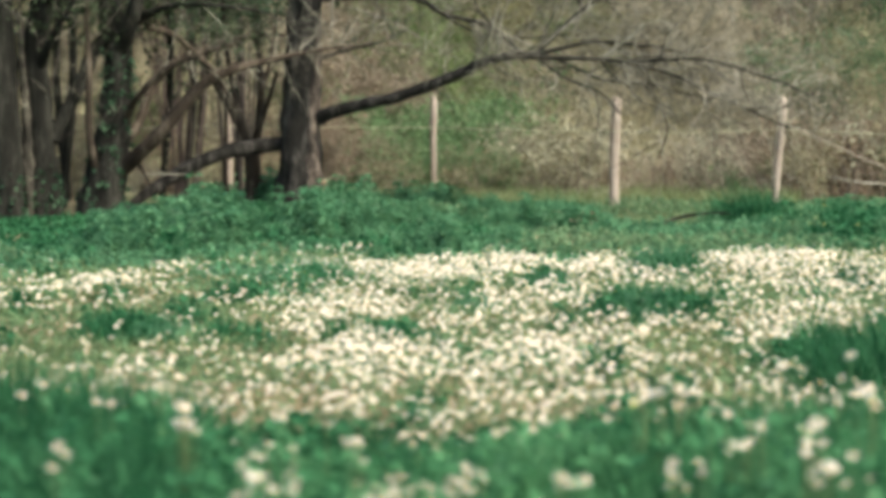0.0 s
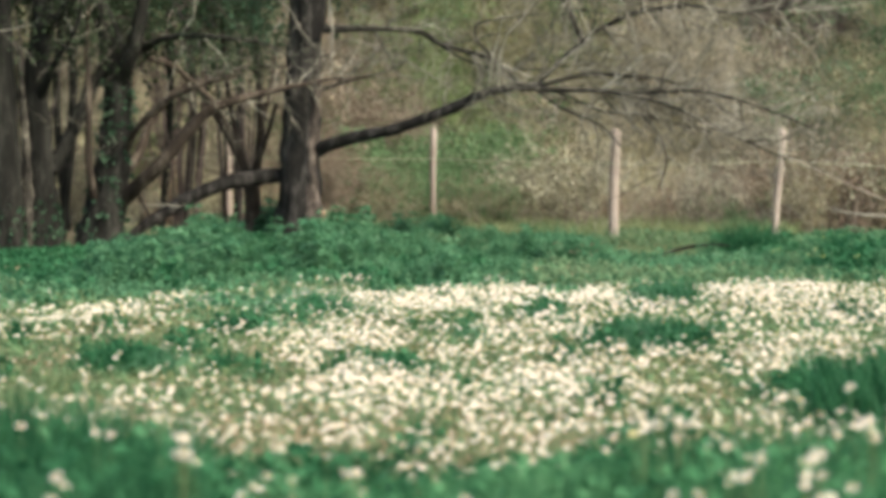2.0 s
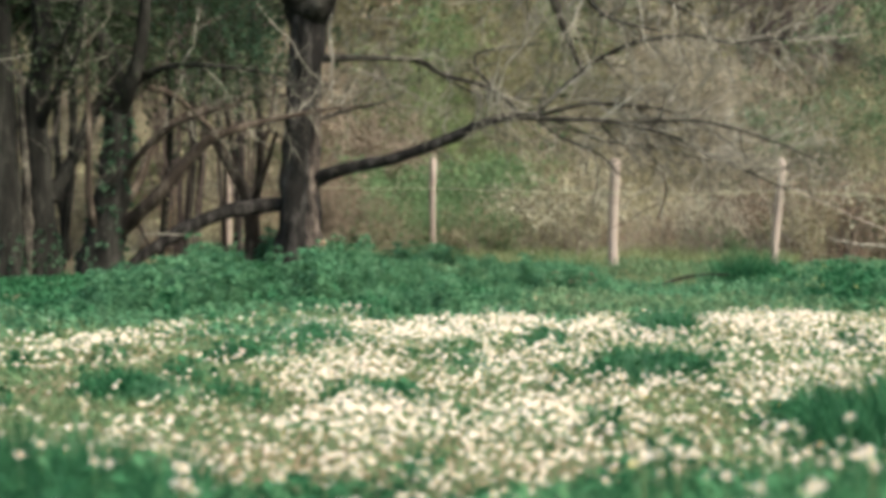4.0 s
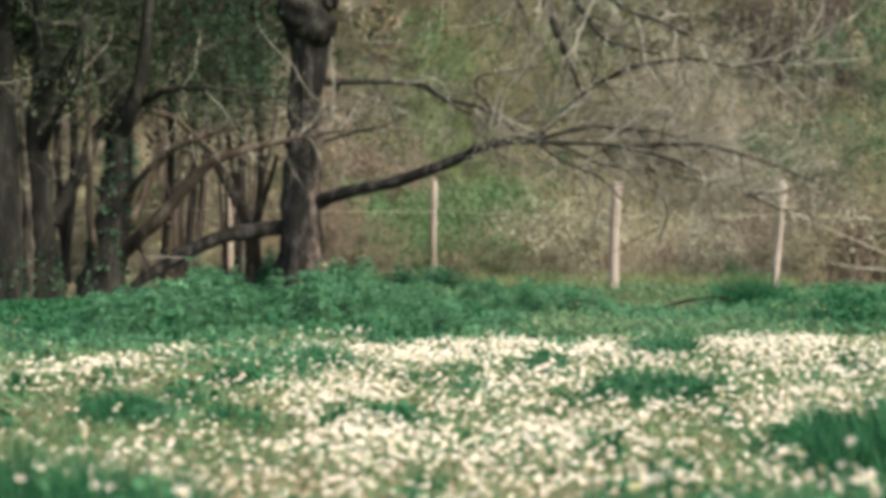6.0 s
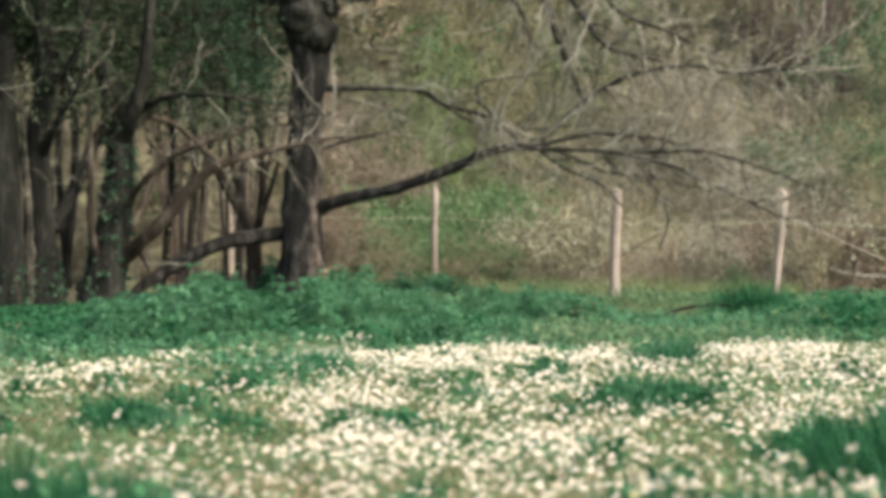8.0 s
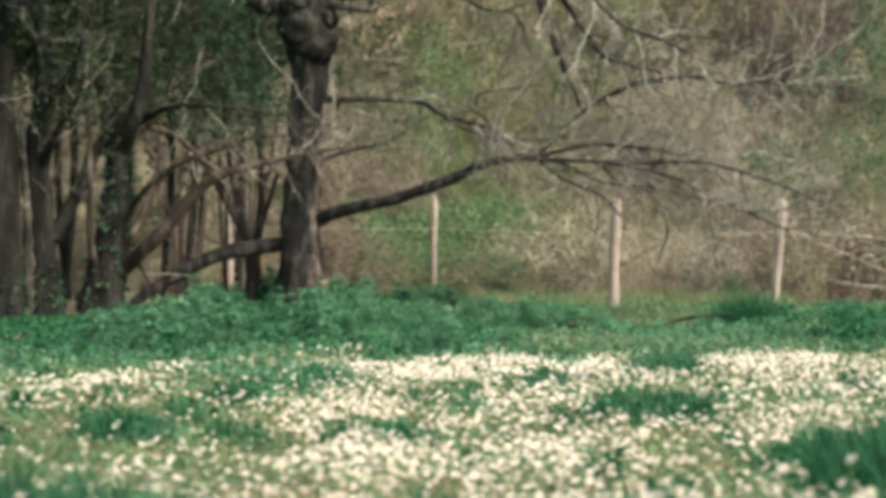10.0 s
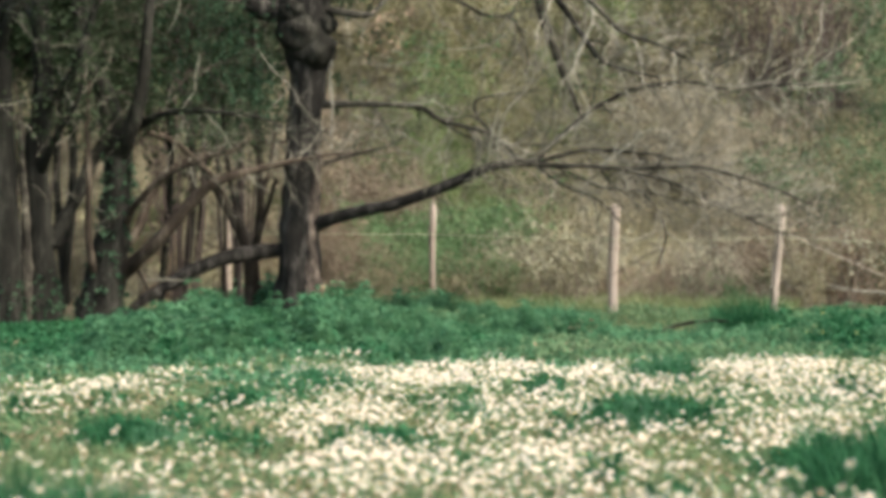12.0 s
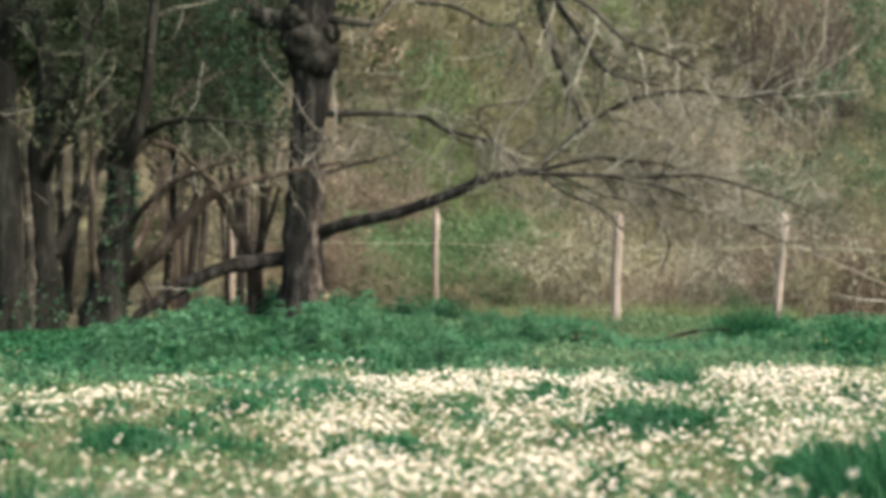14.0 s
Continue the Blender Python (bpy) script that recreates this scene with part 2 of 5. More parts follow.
def spline(ctrl, step):
    """A smooth line of (x, y, z, radius) through the control points."""
    p = np.array(ctrl, float)
    q = np.vstack([2 * p[0] - p[1], p, 2 * p[-1] - p[-2]])
    out = []
    for i in range(1, len(q) - 2):
        n = max(2, int(np.linalg.norm(q[i + 1, :3] - q[i, :3]) / step))
        t = np.linspace(0, 1, n, endpoint=False)[:, None]
        a, b, c, d = q[i - 1], q[i], q[i + 1], q[i + 2]
        out.append(0.5 * (2 * b + (c - a) * t + (2 * a - 5 * b + 4 * c - d) * t ** 2 + (3 * b - a - 3 * c + d) * t ** 3))
    out.append(q[-2:-1])
    r = np.vstack(out)
    r[:, 3] = np.maximum(r[:, 3], 0.002)
    return r


def tube(pile, line, sides, lump=0.0, slot=0, gen=None):
    """A round, tapering, closed tube along a line of (x, y, z, radius)."""
    p, r = line[:, :3], line[:, 3]
    d = np.gradient(p, axis=0)
    d /= np.linalg.norm(d, axis=1)[:, None] + 1e-9
    ref = np.array([0, 1, 0.13]) if abs(d[0, 1]) < 0.8 else np.array([1, 0, 0.13])
    u = ref - d * (d @ ref)[:, None]
    u /= np.linalg.norm(u, axis=1)[:, None] + 1e-9
    w = np.cross(d, u)
    a = np.arange(sides) * 2 * np.pi / sides
    rad = np.repeat(r[:, None], sides, 1)
    if lump:
        s = np.arange(len(p))[:, None] * 0.45
        ph = p[0, 0] * 7 + p[0, 2] * 3
        rad = rad * (1 + lump * (np.sin(a * 3 + s + ph) * 0.5 + np.sin(a * 5 - s * 1.7 + ph) * 0.35 + np.sin(a * 2 + s * 2.9) * 0.4))
    v = p[:, None] + rad[:, :, None] * (np.cos(a)[None, :, None] * u[:, None] + np.sin(a)[None, :, None] * w[:, None])
    k = len(p)
    i, j = np.meshgrid(np.arange(k - 1), np.arange(sides), indexing="ij")
    i, j = i.ravel(), j.ravel()
    f = np.stack([i * sides + j, i * sides + (j + 1) % sides, (i + 1) * sides + (j + 1) % sides, (i + 1) * sides + j], 1)
    pile.add(v.reshape(-1, 3), f, slot)
    if sides < 5:  # a fine twig ends in a point of its own
        return
    tip = np.vstack([v[-1], p[-1:]])
    pile.add(tip, [(b, (b + 1) % sides, sides) for b in range(sides)], slot)


def sprout(pile, line, gen, count, length, depth, droop=0.0, leafy=None, spread=0.9, begin=0.25, thick=0.012, wiggle=0.15):
    """Side twigs along a line, each with twigs of its own down to the given depth; leafy gathers the places for leaves."""
    k = len(line)
    for _ in range(count):
        i = min(k - 2, int(k * (begin + (1 - begin) * gen.uniform() ** 0.8)))
        t = line[i + 1, :3] - line[i, :3]
        t = t / (np.linalg.norm(t) + 1e-9)
        side = gen.normal(0, 1, 3)
        side -= t * (side @ t)
        side /= np.linalg.norm(side) + 1e-9
        d = t * (1 - spread * 0.5) + side * spread
        d /= np.linalg.norm(d)
        ln = length * gen.uniform(0.45, 1.15)
        r0 = max(0.0025, min(line[i, 3] * 0.6, ln * thick + 0.0015))
        pts, p, steps = [], line[i, :3].copy(), 6 if depth > 1 else 4
        for s in range(steps):
            pts.append((*p, r0 * (1 - s / (steps + 0.5))))
            d = d + gen.normal(0, wiggle, 3) + np.array([0, 0, -droop])
            d /= np.linalg.norm(d)
            p = p + d * ln / (steps - 1)
        tw = np.array(pts)
        tube(pile, tw, 4 if r0 > 0.006 else 3)
        if leafy is not None:
            leafy.extend(tw[2:, :3])
        if depth > 1:
            sprout(pile, tw, gen, max(2, min(7, int(count * 0.45))), length * 0.5, depth - 1, droop, leafy, spread, 0.2, thick, wiggle)


LEAF = [([(0, 0, 0), (0.5, 0.45, 0.10), (0, 1.0, 0.02), (-0.5, 0.45, 0.10)], [(0, 1, 2), (0, 2, 3)], 0)]


def leaves(pile, places, gen, per, size, scatter, tilt=75):
    if not len(places):
        return
    c = np.repeat(np.array(places), per, 0)
    c = c + gen.normal(0, scatter, c.shape)
    pile.strew(LEAF, c, turned(len(c), tilt, gen, size * 0.6, size * 1.3))


# ---- ground: one sheet to the horizon ----
def ground():
    gx = np.concatenate([-np.geomspace(3000, 14, 26), np.arange(-13, 13.1, 0.3), np.geomspace(14, 3000, 26)])
    gy = np.concatenate([-np.geomspace(3000, 4, 22), np.arange(-3, 36, 0.35), np.arange(36.5, 84, 1.0), np.geomspace(86, 3000, 24)])
    X, Y = np.meshgrid(gx, gy)
    v = np.stack([X, Y, land(X, Y)], 2).reshape(-1, 3)
    w = len(gx)
    i, j = np.meshgrid(np.arange(len(gy) - 1), np.arange(w - 1), indexing="ij")
    a = (i * w + j).ravel()
    f = np.stack([a, a + 1, a + w + 1, a + w], 1)
    p = Pile()
    far = gy[i.ravel()] > 33
    x, y = gx[j.ravel()], gy[i.ravel()]
    outer = ~far & ((y < 4.0) | (np.abs(x + 0.15) > 0.2 * y + 0.85))  # closely grazed grass round the daisies
    p.add(v, f[~far & ~outer], 0)
    for slot, k in ((1, far), (2, outer)):
        p.f4.append(f[k])
        p.m4.append(np.full(k.sum(), slot))
    tagged(part("ground", p, [soil, slope, sward], None, "flat grassy meadow soil rising to a brown wooded slope", True), category="ground", kind="structure")


ground()

# ---- the old tree and the trees of the thicket's edge ----
TREES = {}


def tree(name, label, bark):
    t = thing(name, label, "tree")
    TREES[t] = (bark, [], [])
    return t


def trunk(t, *ctrl):
    p = Pile()
    base = list(ctrl[0])
    flare = (base[0], base[1], base[2] - 0.25, base[3] * 1.25)
    line = spline([flare, *ctrl], 0.07)
    tube(p, line, 18, 0.10)
    TREES[t][2].append(part("trunk", p, TREES[t][0], t, smooth=True))
    TREES[t][1].append(line)


def limb(t, *ctrl, mat=None):
    p = Pile()
    line = spline(ctrl, 0.06)
    tube(p, line, 9, 0.10)
    TREES[t][2].append(part("limb", p, mat or bark_limb if mat or t is main_tree and line[:, 3].max() < 0.065 else bark_brown if TREES[t][0] is bark_dusky and line[:, 2].mean() < 2.0 else TREES[t][0], t, smooth=True))
    TREES[t][1].append(line)


def broken_twig(t, *ctrl):
    p = Pile()
    tube(p, spline(ctrl, 0.05), 6, 0.12)
    part("broken_twig", p, bark_pale, t, "pale dead twig stripped of its bark", True)


def burl(t, x, y, z, r, seed):
    """A swollen knot on the trunk."""
    bm = bmesh.new()
    bmesh.ops.create_icosphere(bm, subdivisions=4, radius=1)
    for v in bm.verts:
        q = v.co.copy()
        k = 1 + 0.26 * noise.noise(q * 1.1 + Vector((seed, 0, 0))) + 0.15 * noise.noise(q * 2.3 + Vector((0, seed, 0))) + 0.05 * noise.noise(q * 9 + Vector((0, 0, seed)))
        v.co = Vector((q.x * r * 1.1, q.y * r, q.z * r * 0.95)) * k + Vector((x, y, z))
    for f in bm.faces:
        f.smooth = True
    me = bpy.data.meshes.new("burl")
    bm.to_mesh(me)
    bm.free()
    me.materials.append(bark_dusky)
    new("burl", me).parent = t


def bark_strip(t, *ctrl, mat=bark_grey):
    p = Pile()
    tube(p, spline(ctrl, 0.05), 12, 0.40)
    part("bark_ridge", p, mat, t, "lighter flaking ridge of bark", True)


def pale_limb(t, *ctrl):
    p = Pile()
    line = spline(ctrl, 0.05)
    tube(p, line, 6, 0.1)
    ob = part("lichened_limb", p, bark_pale, t, "pale lichened limb", True)
    TREES[t][1].append(line)
    TREES[t][2].append(ob)


def twigs(t, count, length, depth, droop, seed, mat=None, crooked=0):
    """A spray of bare twigs on every limb and on the upper trunk; returns where leaves could hang."""
    gen, at = np.random.default_rng(seed), []
    for ob, line in zip(TREES[t][2], TREES[t][1]):
        p = Pile()
        if ob.name.startswith("trunk"):
            sprout(p, line[int(len(line) * 0.45):], gen, 22, 1.6, 3, 0, at, 0.9, 0.1)
        else:
            size = np.linalg.norm(line[-1, :3] - line[0, :3]) * (1.0 if line[:, 2].mean() > 0.95 else 0.1)  # the trailing limb is almost bare
            if ob.name.startswith("lichened"):
                size *= 0.35
                if line[:, 0].mean() < -2.2:
                    continue
            sprout(p, line, gen, max(3, int(count * size)), length, depth, droop, at, 0.75 if t is main_tree else 0.62, 0.5 if 0.085 < line[:, 3].max() < 0.11 else 0.2, 0.011 if t is main_tree else 0.009, 0.27)
        tagged(part("twig_spray", p, mat or twig_grey, ob, "thin bare grey twigs"), kind="stuff")
        if crooked and not ob.name.startswith("trunk") and line[:, 2].mean() > 0.95 and line[:, 3].max() < 0.06:
            q = Pile()
            sprout(q, line, gen, max(2, int(crooked * size)), 0.62, 2, 0.0, None, 0.95, 0.15, 0.008, 0.34)
            tagged(part("dead_twig_spray", q, bark_pale, ob, "pale crooked lichened twigs"), kind="stuff")
    return np.array(at)


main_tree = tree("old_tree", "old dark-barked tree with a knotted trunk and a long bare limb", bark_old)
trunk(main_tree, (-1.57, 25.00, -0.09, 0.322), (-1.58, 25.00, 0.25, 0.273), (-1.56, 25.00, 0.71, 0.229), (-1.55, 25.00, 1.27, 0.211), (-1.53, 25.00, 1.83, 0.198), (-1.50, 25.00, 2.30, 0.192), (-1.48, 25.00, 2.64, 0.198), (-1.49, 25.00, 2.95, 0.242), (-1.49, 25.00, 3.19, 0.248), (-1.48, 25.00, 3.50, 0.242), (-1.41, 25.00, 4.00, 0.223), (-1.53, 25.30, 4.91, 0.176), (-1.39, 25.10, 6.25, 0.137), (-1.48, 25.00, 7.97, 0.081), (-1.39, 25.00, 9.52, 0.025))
limb(main_tree, (-1.54, 25.00, 0.97, 0.093), (-1.29, 24.85, 1.11, 0.080), (-0.88, 24.70, 1.22, 0.070), (-0.51, 24.60, 1.30, 0.067), (-0.02, 24.50, 1.47, 0.061), (0.46, 24.40, 1.68, 0.054), (0.70, 24.40, 1.73, 0.048), (1.09, 24.40, 1.77, 0.039))
limb(main_tree, (1.06, 24.40, 1.77, 0.027), (1.55, 24.40, 1.88, 0.024), (1.98, 24.50, 1.87, 0.021), (2.42, 24.60, 1.82, 0.018), (2.78, 24.60, 1.65, 0.012), (3.15, 24.60, 1.45, 0.009))
limb(main_tree, (0.73, 24.40, 1.73, 0.027), (1.24, 24.20, 1.71, 0.027), (1.71, 24.10, 1.69, 0.024), (2.07, 24.10, 1.63, 0.021), (2.43, 24.10, 1.53, 0.018), (2.72, 24.10, 1.39, 0.015), (3.20, 24.10, 1.17, 0.012), (3.65, 24.10, 0.97, 0.009))
limb(main_tree, (1.96, 24.20, 1.67, 0.021), (2.37, 24.10, 1.69, 0.018), (2.74, 24.00, 1.69, 0.018), (3.13, 24.00, 1.59, 0.015), (3.61, 24.00, 1.43, 0.012), (3.90, 24.00, 1.29, 0.006))
limb(main_tree, (1.00, 24.40, 1.76, 0.024), (1.22, 24.50, 1.98, 0.024), (1.57, 24.70, 2.30, 0.024), (1.79, 24.80, 2.43, 0.028), (2.07, 24.90, 2.56, 0.028), (2.45, 25.00, 2.64, 0.025), (2.78, 25.10, 2.66, 0.022), (3.16, 25.20, 2.59, 0.019), (3.66, 25.20, 2.63, 0.016), (4.22, 25.20, 2.64, 0.009), mat=bark_dusky)
limb(main_tree, (-1.29, 24.80, 2.38, 0.049), (-0.88, 24.70, 2.38, 0.034), (-0.27, 24.60, 2.35, 0.030), (-0.02, 24.60, 2.21, 0.027), (0.46, 24.50, 2.07, 0.024), (0.61, 24.40, 1.98, 0.024), (0.79, 24.40, 1.81, 0.021))
limb(main_tree, (-1.51, 25.00, 3.50, 0.155), (-1.85, 25.00, 3.41, 0.124), (-2.13, 25.00, 3.52, 0.112), (-2.37, 25.20, 3.81, 0.087), (-2.72, 25.30, 4.29, 0.063), (-3.16, 25.30, 4.73, 0.031))
limb(main_tree, (-1.39, 25.00, 3.88, 0.093), (-0.88, 24.60, 4.26, 0.073), (-0.27, 24.40, 4.29, 0.060), (0.40, 24.30, 4.03, 0.048), (1.00, 24.20, 3.72, 0.039), (1.30, 24.20, 3.36, 0.033), (1.54, 24.20, 3.01, 0.030), (1.75, 24.20, 2.79, 0.021), (2.32, 24.20, 2.64, 0.012))
limb(main_tree, (0.46, 24.30, 4.03, 0.060), (0.92, 24.60, 3.83, 0.060), (1.08, 24.70, 3.35, 0.056), (1.26, 24.70, 2.86, 0.050), (1.38, 24.70, 2.55, 0.036), (1.50, 24.70, 2.25, 0.016))
limb(main_tree, (0.94, 24.20, 3.78, 0.027), (1.52, 24.00, 3.46, 0.024), (1.87, 23.90, 3.12, 0.024), (2.34, 23.80, 2.93, 0.018), (2.72, 23.80, 2.73, 0.009))
limb(main_tree, (-1.39, 25.00, 3.44, 0.062), (-1.13, 24.80, 3.39, 0.043), (-0.79, 24.70, 3.35, 0.034), (-0.64, 24.70, 3.53, 0.024), (-0.39, 24.70, 3.84, 0.015))
limb(main_tree, (-1.74, 25.10, 0.80, 0.087), (-1.95, 25.00, 0.78, 0.087), (-2.19, 24.90, 0.74, 0.086), (-2.42, 24.80, 0.69, 0.083), (-2.72, 24.70, 0.56, 0.080), (-3.01, 24.60, 0.38, 0.070), (-3.21, 24.50, 0.25, 0.064), (-3.40, 24.50, 0.10, 0.036), (-3.52, 24.50, -0.02, 0.012))
limb(main_tree, (-1.49, 25.10, 4.57, 0.081), (-0.91, 25.40, 5.24, 0.063), (-0.41, 25.80, 5.82, 0.045), (0.30, 26.00, 6.44, 0.026))
limb(main_tree, (-1.44, 25.00, 5.49, 0.074), (-2.10, 24.60, 6.02, 0.055), (-2.63, 24.40, 6.71, 0.036), (-2.90, 24.20, 7.38, 0.018))
limb(main_tree, (-1.34, 25.20, 1.74, 0.025), (-1.03, 25.30, 1.84, 0.019), (-0.65, 25.40, 1.94, 0.016), (-0.40, 25.40, 2.06, 0.009))
limb(main_tree, (0.52, 24.50, 2.09, 0.015), (0.38, 24.50, 2.24, 0.015), (0.35, 24.50, 2.39, 0.015), (0.52, 24.50, 2.46, 0.012), (1.20, 24.60, 2.55, 0.006))
limb(main_tree, (2.13, 24.10, 1.41, 0.015), (2.28, 24.10, 1.23, 0.015), (2.37, 24.10, 0.96, 0.012), (2.28, 24.10, 0.66, 0.009))
limb(main_tree, (-0.02, 24.60, 2.19, 0.015), (0.40, 24.70, 1.99, 0.012), (0.96, 24.80, 1.95, 0.009), (1.51, 24.80, 2.00, 0.006))
limb(main_tree, (-0.33, 24.50, 3.57, 0.021), (0.10, 24.60, 3.52, 0.021), (0.46, 24.60, 3.34, 0.018), (0.74, 24.60, 3.31, 0.018), (0.89, 24.60, 3.04, 0.012), (0.92, 24.60, 2.79, 0.006))
limb(main_tree, (1.06, 24.40, 1.76, 0.018), (1.37, 24.50, 1.64, 0.018), (1.74, 24.50, 1.48, 0.015), (2.23, 24.60, 1.44, 0.012), (2.90, 24.60, 1.27, 0.009))
limb(main_tree, (0.94, 24.30, 1.75, 0.018), (1.30, 24.30, 1.50, 0.015), (1.66, 24.30, 1.35, 0.012), (1.90, 24.30, 1.11, 0.009))
bark_strip(main_tree, (-1.41, 24.86, -0.02, 0.105), (-1.42, 24.86, 0.41, 0.092), (-1.44, 24.86, 0.84, 0.074), (-1.41, 24.86, 1.27, 0.062), (-1.38, 24.86, 1.64, 0.049), (-1.36, 24.86, 1.95, 0.025))
burl(main_tree, -1.53, 24.93, 3.20, 0.275, 1)
burl(main_tree, -1.44, 24.93, 3.00, 0.245, 2)
burl(main_tree, -1.30, 24.90, 3.27, 0.13, 5)
burl(main_tree, -1.62, 24.90, 3.42, 0.17, 8)
broken_twig(main_tree, (-2.01, 24.70, 2.98, 0.005), (-1.81, 24.70, 2.72, 0.006), (-1.64, 24.70, 2.57, 0.007), (-1.52, 24.70, 2.35, 0.006), (-1.30, 24.70, 2.11, 0.005))
broken_twig(main_tree, (-1.67, 24.70, 2.57, 0.006), (-1.77, 24.70, 2.43, 0.006), (-1.92, 24.70, 2.28, 0.004))
broken_twig(main_tree, (-1.20, 24.70, 2.86, 0.006), (-1.22, 24.70, 2.62, 0.012), (-1.19, 24.70, 2.34, 0.014), (-1.21, 24.70, 2.06, 0.012), (-1.19, 24.70, 1.91, 0.006))
pale_limb(main_tree, (3.82, 25.20, 2.60, 0.009), (3.97, 25.20, 2.87, 0.008), (4.17, 25.20, 3.19, 0.007), (4.22, 25.40, 3.50, 0.006), (4.37, 25.50, 4.06, 0.004))
pale_limb(main_tree, (3.91, 25.20, 2.71, 0.006), (3.96, 25.20, 3.09, 0.006), (3.76, 25.00, 3.38, 0.006), (3.49, 24.90, 3.74, 0.005))
pale_limb(main_tree, (4.10, 25.20, 2.84, 0.007), (4.33, 25.20, 3.02, 0.006), (4.65, 25.40, 3.25, 0.005), (4.89, 25.40, 3.64, 0.004))
pale_limb(main_tree, (3.51, 25.20, 2.71, 0.006), (3.61, 25.20, 2.96, 0.006), (3.63, 25.20, 3.21, 0.006))
pale_limb(main_tree, (3.44, 25.20, 2.59, 0.009), (3.69, 25.20, 2.37, 0.006), (3.85, 25.20, 2.18, 0.006), (3.97, 25.20, 2.06, 0.005))
pale_limb(main_tree, (3.22, 25.20, 2.40, 0.006), (3.16, 25.20, 2.09, 0.006), (3.04, 25.20, 1.93, 0.005))
pale_limb(main_tree, (1.06, 24.20, 1.85, 0.010), (1.30, 24.20, 2.04, 0.013), (1.60, 24.20, 2.27, 0.009))
pale_limb(main_tree, (0.52, 24.30, 2.11, 0.010), (0.61, 24.30, 1.93, 0.010), (0.73, 24.30, 1.81, 0.009), (1.00, 24.30, 1.77, 0.006))
pale_limb(main_tree, (0.33, 24.50, 2.66, 0.005), (0.52, 24.50, 2.91, 0.006), (0.63, 24.50, 3.14, 0.005), (0.70, 24.50, 3.33, 0.005))
pale_limb(main_tree, (-0.21, 24.50, 3.57, 0.005), (-0.05, 24.50, 3.30, 0.006), (0.10, 24.50, 3.18, 0.005), (0.19, 24.50, 3.12, 0.005))
pale_limb(main_tree, (-3.22, 24.00, 3.14, 0.004), (-3.12, 24.00, 3.27, 0.006), (-2.97, 24.00, 3.40, 0.006), (-2.80, 24.00, 3.45, 0.006), (-2.56, 24.10, 3.50, 0.005), (-2.35, 24.30, 3.62, 0.004))
pale_limb(main_tree, (-2.76, 24.00, 3.46, 0.004), (-2.80, 24.00, 3.28, 0.004), (-2.88, 24.00, 3.10, 0.003))
pale_limb(main_tree, (-0.87, 24.50, 3.03, 0.005), (-0.81, 24.50, 3.27, 0.006), (-0.63, 24.50, 3.48, 0.006), (-0.51, 24.50, 3.70, 0.005))
pale_limb(main_tree, (1.31, 24.40, 1.92, 0.009), (1.79, 24.40, 1.94, 0.009), (2.40, 24.40, 1.92, 0.006), (3.06, 24.40, 1.92, 0.005))
pale_limb(main_tree, (1.66, 24.20, 1.80, 0.009), (2.20, 24.20, 1.74, 0.009), (2.68, 24.20, 1.75, 0.006), (3.10, 24.20, 1.74, 0.005))
pale_limb(main_tree, (2.07, 24.10, 1.59, 0.009), (2.49, 24.10, 1.61, 0.007), (2.96, 24.10, 1.67, 0.006), (3.38, 24.10, 1.56, 0.005))
pale_limb(main_tree, (2.77, 24.00, 1.68, 0.009), (3.25, 24.00, 1.47, 0.007), (3.67, 24.00, 1.44, 0.006), (4.08, 24.00, 1.50, 0.005))
pale_limb(main_tree, (1.92, 24.50, 1.48, 0.009), (2.41, 24.50, 1.45, 0.006), (2.89, 24.50, 1.44, 0.006), (3.38, 24.50, 1.31, 0.005))
pale_limb(main_tree, (3.05, 24.30, 1.23, 0.006), (3.53, 24.30, 1.29, 0.006), (4.01, 24.30, 1.26, 0.005))
pale_limb(main_tree, (1.56, 24.60, 2.12, 0.006), (2.11, 24.60, 2.06, 0.006), (2.66, 24.60, 2.09, 0.005))
pale_limb(main_tree, (2.28, 25.10, 2.46, 0.006), (2.90, 25.10, 2.39, 0.006), (3.40, 25.10, 2.42, 0.005))
pale_limb(main_tree, (-0.88, 24.60, 2.82, 0.006), (-0.51, 24.60, 2.79, 0.006), (-0.27, 24.60, 2.85, 0.005))
pale_limb(main_tree, (-1.00, 24.60, 2.27, 0.009), (-0.51, 24.60, 2.09, 0.007), (-0.09, 24.60, 1.85, 0.006), (0.16, 24.60, 1.72, 0.005))

tree_a = tree("woodland_tree", "dark leaning tree trunk at the edge of the thicket", bark_shaded)
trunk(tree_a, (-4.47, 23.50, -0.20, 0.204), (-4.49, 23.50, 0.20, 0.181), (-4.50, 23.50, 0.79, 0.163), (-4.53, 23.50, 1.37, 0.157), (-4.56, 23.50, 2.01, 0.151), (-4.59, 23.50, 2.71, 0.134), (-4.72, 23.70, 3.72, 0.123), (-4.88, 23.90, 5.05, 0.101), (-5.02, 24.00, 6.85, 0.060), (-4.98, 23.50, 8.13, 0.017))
limb(tree_a, (-4.50, 23.50, 1.54, 0.087), (-4.84, 23.70, 2.02, 0.071), (-5.38, 24.00, 2.81, 0.054), (-5.93, 24.30, 3.91, 0.030))
limb(tree_a, (-4.60, 23.50, 2.77, 0.076), (-4.41, 23.30, 3.21, 0.064), (-4.16, 23.20, 3.55, 0.052), (-3.79, 23.00, 4.21, 0.034), (-3.49, 22.90, 5.11, 0.017))
limb(tree_a, (-4.57, 23.50, 2.19, 0.058), (-4.62, 22.90, 2.38, 0.040), (-4.88, 22.50, 2.52, 0.022))

